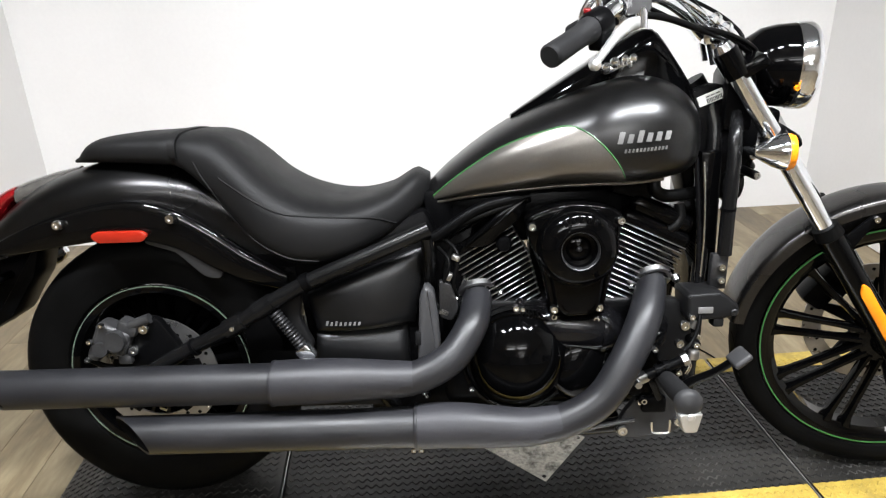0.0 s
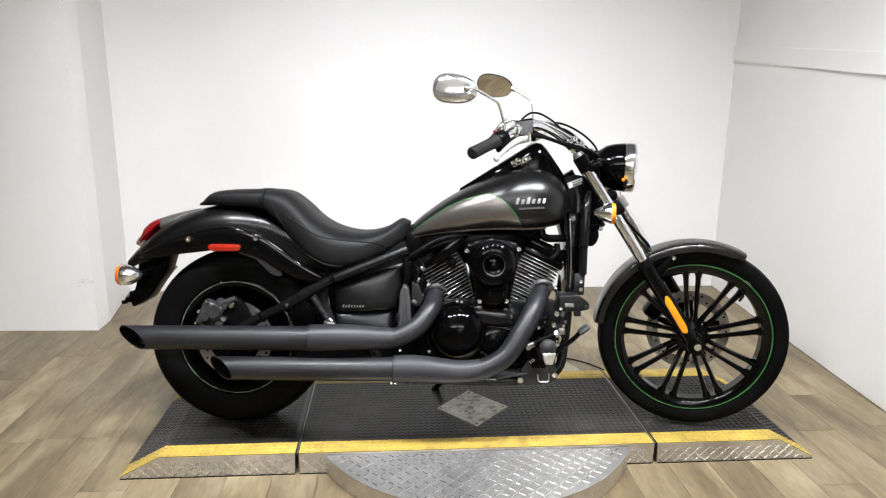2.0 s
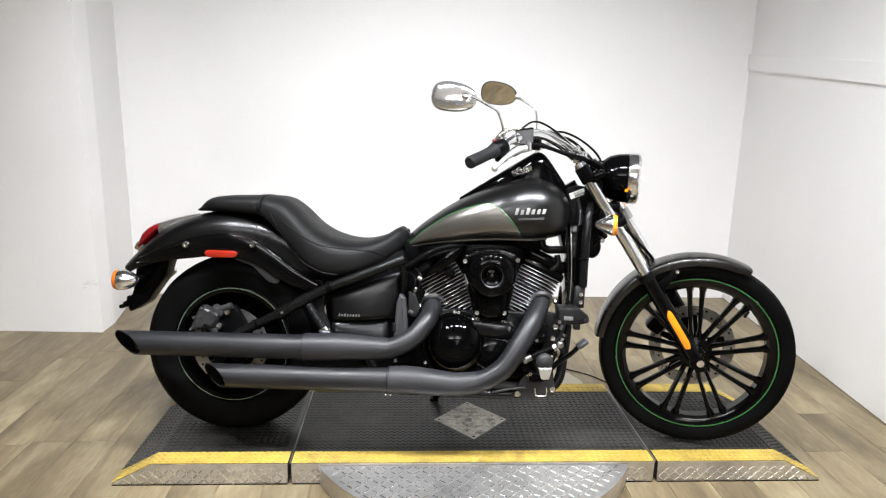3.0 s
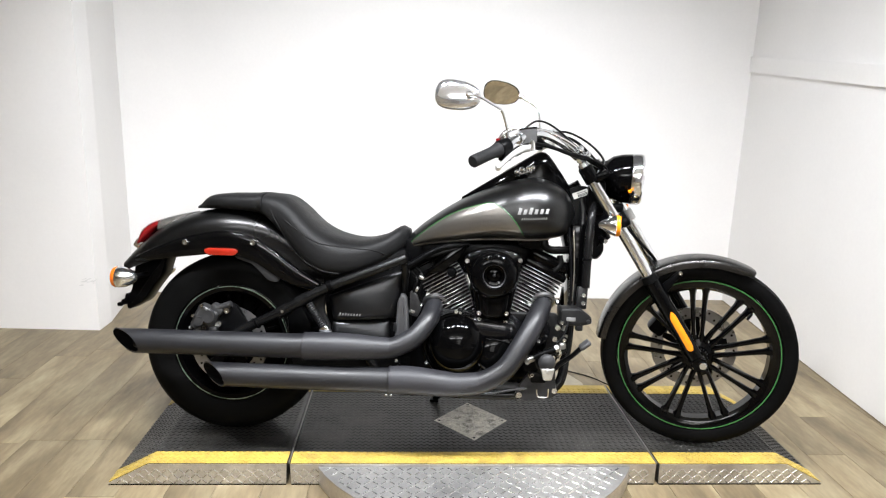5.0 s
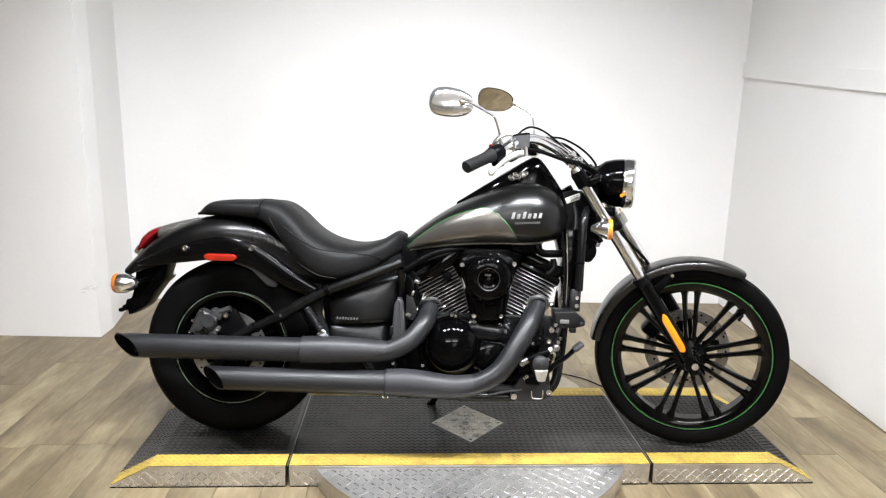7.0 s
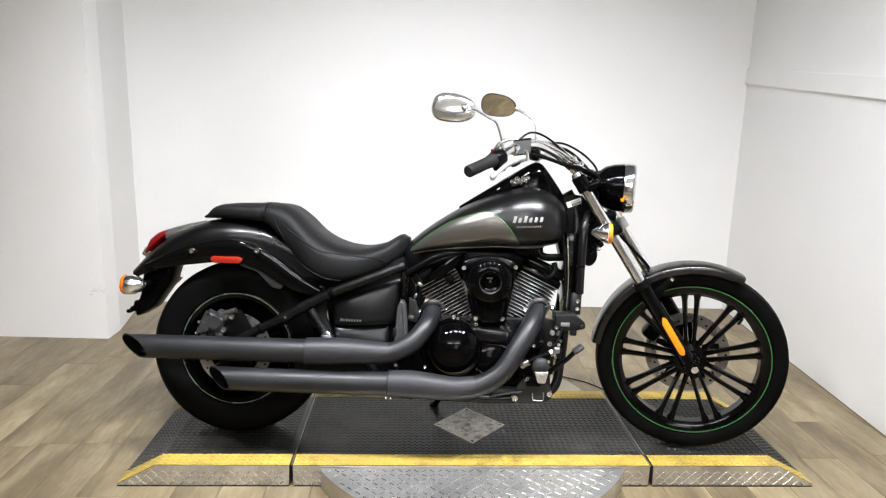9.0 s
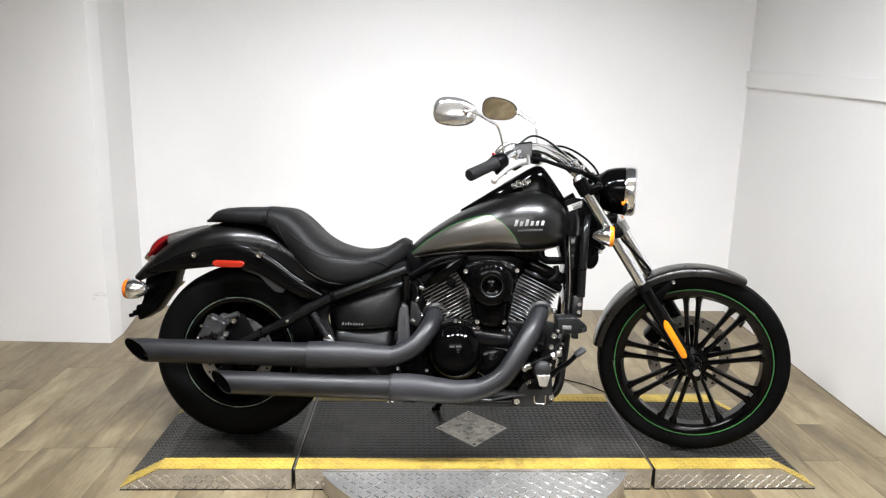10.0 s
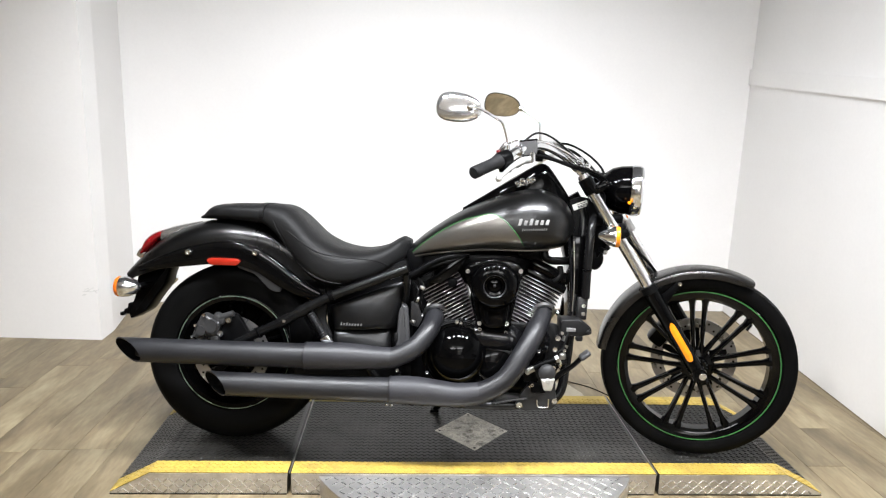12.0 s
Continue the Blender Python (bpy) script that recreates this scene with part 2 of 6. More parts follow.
M_BOLT = mat("zinc_bolt", (0.75, 0.75, 0.74), 0.2, 1.0, vary=0.1, scale=60)
M_MIRROR = mat("mirror_glass", (0.86, 0.84, 0.8), 0.015, 1.0, vary=0.01)
M_FLAP = mat("dark_grey_plastic", (0.022, 0.022, 0.023), 0.42, spec=0.3, vary=0.12)
M_TANKGREY = mat("smoky_grey_plastic", (0.07, 0.07, 0.072), 0.2, spec=0.6, vary=0.2, scale=30)
M_HEEL = mat("mid_grey_plastic", (0.042, 0.042, 0.044), 0.42, spec=0.4, vary=0.1)
M_HOSE = mat("black_rubber_hose", (0.0025, 0.0025, 0.0025), 0.35, spec=0.08, vary=0.15)
M_LAMP = glow("lit_panel", (1.0, 0.97, 0.93), 14.0)

# ---- mesh helpers ----


def part(name, bm, material, parent=None, label="", smooth=True, angle=38, matrix=None):
    """Links a bmesh as one mesh object under a thing or a part."""
    bmesh.ops.recalc_face_normals(bm, faces=bm.faces)
    if matrix is not None:
        bm.transform(matrix)
    me = bpy.data.meshes.new(name)
    bm.to_mesh(me)
    bm.free()
    me.materials.append(material)
    if smooth:
        me.polygons.foreach_set("use_smooth", [True] * len(me.polygons))
        me.set_sharp_from_angle(angle=radians(angle))
    ob = new(name, me)
    ob.parent = parent
    if label:
        ob["label"] = label
    return ob


def thing(name, label, category, m=None, group="", kind=""):
    ob = new(name)
    if m is not None:
        ob.matrix_basis = m
    return tagged(ob, label, category, group, kind)


def loft(rings, caps=True, closed=True):
    bm = bmesh.new()
    vs = [[bm.verts.new(p) for p in r] for r in rings]
    n = len(rings[0])
    for a, b in zip(vs, vs[1:]):
        for i in range(n if closed else n - 1):
            j = (i + 1) % n
            bm.faces.new((a[i], a[j], b[j], b[i]))
    if caps and closed:
        bm.faces.new(vs[0])
        bm.faces.new(vs[-1])
    return bm


def curve(points, steps=8):
    """A smooth line through the points."""
    ps = [Vector(p) for p in points]
    if len(ps) == 2:
        return [ps[0].lerp(ps[1], i / steps) for i in range(steps + 1)]
    ext = [2 * ps[0] - ps[1]] + ps + [2 * ps[-1] - ps[-2]]
    out = []
    for a, b, c, d in zip(ext, ext[1:], ext[2:], ext[3:]):
        for i in range(steps):
            t = i / steps
            out.append(0.5 * ((2 * b) + (c - a) * t + (2 * a - 5 * b + 4 * c - d) * t * t + (3 * b - a - 3 * c + d) * t ** 3))
    return out + [ps[-1]]


def smooth_value(xs, ys):
    """A smooth function through the given values."""
    xs = list(xs)
    ys = list(ys)
    k = [0.0] * len(xs)
    for i in range(len(xs)):
        a, b = max(0, i - 1), min(len(xs) - 1, i + 1)
        k[i] = (ys[b] - ys[a]) / (xs[b] - xs[a])

    def value(x):
        x = min(max(x, xs[0]), xs[-1])
        i = max(j for j in range(len(xs) - 1) if xs[j] <= x or j == 0)
        h = xs[i + 1] - xs[i]
        t = (x - xs[i]) / h
        return (ys[i] * (2 * t ** 3 - 3 * t * t + 1) + k[i] * h * (t ** 3 - 2 * t * t + t)
                + ys[i + 1] * (3 * t * t - 2 * t ** 3) + k[i + 1] * h * (t ** 3 - t * t))
    return value


def rings_along(path, radius, n):
    """Circles square to a path; radius is a number or one for each point."""
    rings = []
    side = None
    for i, p in enumerate(path):
        d = (path[min(i + 1, len(path) - 1)] - path[max(i - 1, 0)]).normalized()
        if side is None:
            side = d.orthogonal().normalized()
        side = (side - d * side.dot(d)).normalized()
        up = d.cross(side)
        r = radius[i] if isinstance(radius, (list, tuple)) else radius
        rings.append([p + (side * math.cos(a) + up * math.sin(a)) * r for a in (2 * math.pi * k / n for k in range(n))])
    return rings


def tube(points, radius, n=14, steps=8, straight=False):
    path = [Vector(p) for p in points] if straight else curve(points, steps)
    if isinstance(radius, (list, tuple)) and len(radius) != len(path):
        xs = [i / (len(radius) - 1) for i in range(len(radius))]
        f = smooth_value(xs, radius)
        radius = [f(i / (len(path) - 1)) for i in range(len(path))]
    return loft(rings_along(path, radius, n))


def rod(a, b, r, n=16, r2=None):
    a, b = Vector(a), Vector(b)
    return loft(rings_along([a, b], [r, r if r2 is None else r2], n))


def lathe(profile, centre, axis=(0, 1, 0), n=48, closed_profile=False):
    """Turns (radius, height) pairs about an axis through centre."""
    ax = Vector(axis).normalized()
    s = ax.orthogonal().normalized()
    u = ax.cross(s)
    c = Vector(centre)
    bm = bmesh.new()
    cols = []
    for k in range(n):
        a = 2 * math.pi * k / n
        d = s * math.cos(a) + u * math.sin(a)
        cols.append([bm.verts.new(c + d * max(r, 1e-5) + ax * h) for r, h in profile])
    m = len(profile)
    for k in range(n):
        a, b = cols[k], cols[(k + 1) % n]
        for i in range(m if closed_profile else m - 1):
            j = (i + 1) % m
            bm.faces.new((a[i], a[j], b[j], b[i]))
    if not closed_profile:
        bmesh.ops.remove_doubles(bm, verts=bm.verts, dist=5e-5)
        bmesh.ops.holes_fill(bm, edges=[e for e in bm.edges if e.is_boundary], sides=0)
    return bm


def prism(poly, y0, y1, bevel=0.0, seg=2):
    """A plate whose outline is given in the x-z plane, from y0 to y1."""
    bm = bmesh.new()
    a = [bm.verts.new((x, y0, z)) for x, z in poly]
    b = [bm.verts.new((x, y1, z)) for x, z in poly]
    n = len(poly)
    bm.faces.new(a)
    bm.faces.new(list(reversed(b)))
    for i in range(n):
        j = (i + 1) % n
        bm.faces.new((a[i], b[i], b[j], a[j]))
    bmesh.ops.recalc_face_normals(bm, faces=bm.faces)
    if bevel:
        bmesh.ops.bevel(bm, geom=list(bm.edges), offset=bevel, segments=seg, affect="EDGES", profile=0.5)
    return bm


def slab(poly, z0, z1, bevel=0.0):
    """A plate whose outline is given in the x-y plane, from z0 to z1."""
    bm = prism([(x, y) for x, y in poly], 0, 1)
    for v in bm.verts:
        v.co = Vector((v.co.x, v.co.z, z0 + (z1 - z0) * v.co.y))
    bmesh.ops.recalc_face_normals(bm, faces=bm.faces)
    if bevel:
        bmesh.ops.bevel(bm, geom=list(bm.edges), offset=bevel, segments=2, affect="EDGES", profile=0.5)
    return bm


def box(centre, size, bevel=0.0, turn=(0, 0, 0), seg=2):
    bm = bmesh.new()
    bmesh.ops.create_cube(bm, size=1.0, matrix=Matrix.Diagonal((*size, 1)))
    if bevel:
        bmesh.ops.bevel(bm, geom=list(bm.edges), offset=bevel, segments=seg, affect="EDGES", profile=0.5)
    bm.transform(pose(*centre, *turn))
    return bm


def joined(*parts):
    out = bmesh.new()
    for b in parts:
        me = bpy.data.meshes.new("joint")
        b.to_mesh(me)
        b.free()
        out.from_mesh(me)
        bpy.data.meshes.remove(me)
    return out


def rounded(points, radius=0.01, steps=4):
    """A polygon in two coordinates with its corners rounded."""
    out = []
    n = len(points)
    for i in range(n):
        p, a, b = Vector(points[i]), Vector(points[i - 1]), Vector(points[(i + 1) % n])
        r = min(radius, (a - p).length * 0.45, (b - p).length * 0.45)
        s, e = p + (a - p).normalized() * r, p + (b - p).normalized() * r
        for k in range(steps + 1):
            t = k / steps
            q = s * (1 - t) ** 2 + p * 2 * t * (1 - t) + e * t * t
            out.append((q.x, q.y))
    return out


def ring_section(x, half, z0, z1, power=0.75, n=40, low=0.0):
    """A closed oval across the bike at x, from z0 to z1; low moves its widest place down."""
    zm, h = (z0 + z1) / 2, (z1 - z0) / 2
    out = []
    for k in range(n):
        a = 2 * math.pi * k / n
        c, s = math.cos(a), math.sin(a)
        y = half * math.copysign(abs(c) ** power, c)
        z = zm + h * math.copysign(abs(s) ** power, s)
        z -= low * h * (1 - s * s)
        out.append(Vector((x, y, z)))
    return out


def arch(centre, angles, half, crown, shoulder, foot, thick=0.005, n=14, power=0.7):
    """A mudguard: an arched section carried round a wheel's axle. half, crown, shoulder and foot are functions of the angle."""
    rings = []
    for phi in angles:
        d = Vector((math.cos(phi), 0, math.sin(phi)))
        c = Vector(centre)
        outer, inner = [], []
        for w, sink, ring in ((half(phi), 0.0, outer), (half(phi) - thick, thick, inner)):
            ring.append(c + d * foot(phi) + Vector((0, -w, 0)))
            for k in range(n + 1):
                a = math.pi * k / n
                y = -w * math.copysign(abs(math.cos(a)) ** power, math.cos(a))
                r = shoulder(phi) + (crown(phi) - sink - shoulder(phi)) * math.sin(a) ** power
                ring.append(c + d * r + Vector((0, y, 0)))
            ring.append(c + d * foot(phi) + Vector((0, w, 0)))
        rings.append(outer + inner[::-1])
    return loft(rings)


def bolt(parent, at, axis=(0, -1, 0), r=0.008, h=0.008, material=None, matrix=None, name="bolt"):
    return part(name, lathe([(0.0001, 0), (r, 0), (r, h * 0.6), (r * 0.8, h), (r * 0.45, h), (r * 0.4, h * 0.6), (0.0001, h * 0.6)], at, axis, 12),
                material or M_BOLT, parent, matrix=matrix)


# ---- room ----


def wall_between(name, a, b, z0, z1, thick, outward, material=M_WALL):
    a, b = Vector((*a, 0)), Vector((*b, 0))
    o = Vector((*outward, 0)).normalized() * thick
    return tagged(part(name, slab([(a.x, a.y), (b.x, b.y), (b.x + o.x, b.y + o.y), (a.x + o.x, a.y + o.y)], z0, z1), material, smooth=False),
                  "white painted plaster wall, lightly scuffed" if material is M_WALL else "tan painted wall of the showroom", "wall", kind="structure")


wall_between("wall_back", (INNER_X - 0.02, BACK_Y), (RIGHT_B[0] + 0.2, BACK_Y), 0, CEIL, 0.15, (0, 1))
wall_between("wall_right", RIGHT_A, (RIGHT_B[0], RIGHT_B[1]), 0, CEIL, 0.15, (1, -0.0745))
wall_between("wall_right_return", (RIGHT_A[0] + 0.15, RIGHT_A[1] - 0.004), (RIGHT_X, RIGHT_A[1] - 0.004), 0, CEIL, 0.15, (0, 1))
wall_between("wall_left_return", (BLOCK_X, BLOCK_Y + 0.15), (INNER_X, BACK_Y), 0, CEIL, 0.15, (-1, -0.15))
wall_between("wall_left_front", (LEFT_X, BLOCK_Y + 0.084), (BLOCK_X, BLOCK_Y), 0, CEIL, 0.15, (0, 1))
wall_between("wall_far_left", (LEFT_X, FRONT_Y), (LEFT_X, BLOCK_Y + 0.15), 0, CEIL, 0.15, (-1, 0), M_DARKWALL)
wall_between("wall_far_right", (RIGHT_X, FRONT_Y), (RIGHT_X, RIGHT_A[1]), 0, CEIL, 0.15, (1, 0))
wall_between("wall_front", (LEFT_X, FRONT_Y), (RIGHT_X, FRONT_Y), 0, CEIL, 0.15, (0, -1))
BAY_Y = -1.1           # the dark ceiling of the bay ends here
for nm, y0, y1, material, label in (("ceiling", BAY_Y, BACK_Y + 0.2, M_DARKCEIL, "dark painted ceiling over the photo bay"),
                                    ("ceiling_showroom", FRONT_Y - 0.2, BAY_Y, M_CEIL, "plain off-white ceiling of the showroom")):
    tagged(part(nm, box(((LEFT_X + RIGHT_X) / 2, (y0 + y1) / 2, CEIL + 0.06), (RIGHT_X - LEFT_X + 0.4, y1 - y0, 0.12)), material, smooth=False), label, "ceiling", kind="structure")

# sloping trim board along the right wall
ta, tb = Vector((1.8696, 2.025, 1.477)), Vector((1.6701, -0.65, 1.262))
n_in = Vector((-1, 0.0745, 0)).normalized()
rings = []
for p in (ta, tb):
    rings.append([p + n_in * 0.0, p + n_in * 0.014, p + n_in * 0.014 + Vector((0, 0, 0.093)), p + n_in * 0.0 + Vector((0, 0, 0.093))])
tagged(part("trim", loft(rings), M_WALL, smooth=False), "white painted trim board sloping along the wall", "trim", kind="structure")

# dark strip standing for the shaded joint between the right wall and the floor
g0, g1 = Vector((*RIGHT_A, 0)), Vector((RIGHT_B[0], RIGHT_B[1] - 0.004, 0))
rings = [[p + n_in * d + Vector((0, 0, z)) for d, z in ((0.0, 0.0), (0.003, 0.0), (0.003, 0.004), (0.0, 0.004))] for p in (g0, g1)]
tagged(part("joint_shade", loft(rings), M_GAP, smooth=False), "thin dark strip for the shaded joint at the wall's foot", "trim", kind="structure")


def scuff(wall, at, across, up, size, seed):
    """A rubbed mark: a few short thin grey smears lying on the wall."""
    r = random.Random(seed)
    across, up = Vector(across).normalized(), Vector(up)
    out = across.cross(up).normalized()
    if out.y > 0:
        out = -out
    bits = []
    for _ in range(9):
        o = Vector(at) + across * r.gauss(0, size) + up * r.gauss(0, size * 0.35)
        w, h, s = size * r.uniform(0.25, 0.8), size * r.uniform(0.05, 0.12), r.uniform(-0.2, 0.7)
        ring = [o + across * (w * math.cos(a)) + up * (h * math.sin(a) + w * s * math.cos(a)) for a in [k * math.pi / 5 for k in range(10)]]
        bits.append(loft([[p + out * 0.0006 for p in ring], [p + out * 0.0012 for p in ring]]))
    part("scuff_mark", joined(*bits), M_SCUFF, wall, "light grey rubbed scuff", smooth=False)["kind"] = "stuff"


scuff(bpy.data.objects["wall_left_front"], (-1.93, BLOCK_Y + 0.002, 0.27), (1, -0.036, 0), (0, 0, 1), 0.028, 3)
scuff(bpy.data.objects["wall_right"], (1.784, 0.88, 0.72), (-0.0745, -1, 0), (0, 0, 1), 0.02, 5)
scuff(bpy.data.objects["wall_right"], (1.7675, 0.66, 0.58), (-0.0745, -1, 0), (0, 0, 1), 0.014, 8)

# ceiling panels behind the camera


def area_light(name, m, w, d, power, spread):
    ld = bpy.data.lights.new(name, "AREA")
    ld.shape, ld.size, ld.size_y, ld.energy, ld.color = "RECTANGLE", w, d, power, LIGHT_COLOUR
    ld.spread = radians(spread)
    new(name, ld).matrix_basis = m


for px, py, share in PANELS:
    lamp = thing("ceiling_light", "flat white rectangular LED panel hung under the ceiling, lit", "ceiling light", pose(px, py, CEIL - PANEL_DROP), group="ceiling panels")
    fr = joined(box((0, PANEL_D / 2 + 0.01, 0), (PANEL_W + 0.04, 0.02, 0.04), 0.003), box((0, -PANEL_D / 2 - 0.01, 0), (PANEL_W + 0.04, 0.02, 0.04), 0.003),
                box((PANEL_W / 2 + 0.01, 0, 0), (0.02, PANEL_D, 0.04), 0.003), box((-PANEL_W / 2 - 0.01, 0, 0), (0.02, PANEL_D, 0.04), 0.003))
    part("frame", fr, M_CEIL, lamp)
    part("diffuser", box((0, 0, 0.006), (PANEL_W, PANEL_D, 0.008)), M_LAMP, lamp, "glowing white diffuser", smooth=False)
    area_light("panel_light", pose(px, py, CEIL - PANEL_DROP - 0.03), PANEL_W, PANEL_D, PANEL_POWER * share, 176)
    # extra lamp facing up, added to whiten the ceiling
    area_light("added_uplight", pose(px, py, CEIL - PANEL_DROP + 0.03, 180), PANEL_W, PANEL_D, PANEL_POWER * UPLIGHT * share, 170)
    for hx in (-0.45, 0.45):
        part("hanger", rod((hx, 0, 0.0), (hx, 0, PANEL_DROP), 0.004, 8), M_CEIL, lamp)
for hx, hy, turn in HEADS:
    m = pose(hx, hy, HEAD_Z, 0, 0, turn) @ pose(0, 0, 0, HEAD_TILT)
    lamp = thing("track_light", "white LED track head aimed at the bay walls, lit", "track light", m, group="track heads")
    part("housing", box((0, 0, 0.05), (0.30, 0.14, 0.08), 0.008), M_CEIL, lamp)
    part("lamp_face", box((0, 0, 0.006), (0.28, 0.12, 0.006)), M_LAMP, lamp, "glowing lamp face", smooth=False)
    st = rod((0, 0, 0.08), (0, 0.06, 0.30), 0.012)
    part("stem", st, M_CEIL, lamp)
    area_light("track_lamp", m, 0.28, 0.12, HEAD_POWER * (1.4 if abs(turn) > 30 else 1.0), HEAD_SPREAD)

# ---- floor ----
floor = tagged(part("floor", box(((LEFT_X + RIGHT_X) / 2, (FRONT_Y + BACK_Y) / 2, -0.056), (RIGHT_X - LEFT_X + 0.4, BACK_Y - FRONT_Y + 0.4, 0.1)), M_GAP, smooth=False),
               "greige wood-look vinyl plank floor", "floor", kind="structure")
PLANK_W, PLANK_L = 0.152, 0.914
near_planks, rest_v, rest_f = [], [], []
rng = random.Random(4)


def plank_verts(x0, x1, y0, y1):
    c = 0.0007
    top, low = 0.0, -0.006
    v = [(x0, y0, low), (x1, y0, low), (x1, y1, low), (x0, y1, low),
         (x0, y0, top - c), (x1, y0, top - c), (x1, y1, top - c), (x0, y1, top - c),
         (x0 + c, y0 + c, top), (x1 - c, y0 + c, top), (x1 - c, y1 - c, top), (x0 + c, y1 - c, top)]
    f = [(8, 9, 10, 11)] + [(a, b, b + 4, a + 4) for a, b in ((0, 1), (1, 2), (2, 3))] + [(3, 0, 4, 7)]
    f += [(4, 5, 9, 8), (5, 6, 10, 9), (6, 7, 11, 10), (7, 4, 8, 11)]
    return v, f


for col in range(int((RIGHT_X - LEFT_X) / PLANK_W) + 1):
    x0 = LEFT_X + col * PLANK_W
    y0 = FRONT_Y - rng.random() * PLANK_L
    while y0 < BACK_Y:
        y1 = min(y0 + PLANK_L, BACK_Y)
        a = max(y0, FRONT_Y)
        if y1 - a > 0.02:
            v, f = plank_verts(x0 + 0.0006, min(x0 + PLANK_W, RIGHT_X) - 0.0006, a + 0.0006, y1 - 0.0006)
            if -2.9 < x0 < 1.85 and y1 > -0.9:
                near_planks.append((v, f))
            else:
                k = len(rest_v)
                rest_v += v
                rest_f += [tuple(i + k for i in q) for q in f]
        y0 += PLANK_L


# ---- platform ----
P_FRONT, P_BACK = -0.143, 0.49
P_GAP, P_BEND, P_END = 0.622, 1.075, 1.207


def lugs(cells, length, width, height, angle):
    """Raised bars of tread plate: cells are (x, y, z, sign)."""
    verts, faces = [], []
    for x, y, z, sgn in cells:
        a = sgn * angle
        c, s = math.cos(a), math.sin(a)
        k = len(verts)
        for lx, ly, lz in ((-1, -1, 0), (1, -1, 0), (1, 1, 0), (-1, 1, 0), (-0.75, -0.45, 1), (0.75, -0.45, 1), (0.75, 0.45, 1), (-0.75, 0.45, 1)):
            u, w = lx * length / 2, ly * width / 2
            verts.append((x + u * c - w * s, y + u * s + w * c, z + lz * height))
        faces += [(k + 4, k + 5, k + 6, k + 7), (k, k + 1, k + 5, k + 4), (k + 1, k + 2, k + 6, k + 5), (k + 2, k + 3, k + 7, k + 6), (k + 3, k, k + 4, k + 7)]
    return verts, faces


def mesh_part(name, verts, faces, material, parent, label="", kind=""):
    me = bpy.data.meshes.new(name)
    me.from_pydata(verts, [], faces)
    me.materials.append(material)
    ob = new(name, me)
    ob.parent = parent
    return tagged(ob, label, kind=kind)


def top_height(x):
    return PLAT_TOP if abs(x) <= P_BEND else PLAT_TOP - (abs(x) - P_BEND) / (P_END - P_BEND) * (PLAT_TOP - 0.006)


STRIPE = 0.078
DIA = (0.01, 0.165, 0.138, 0.15)


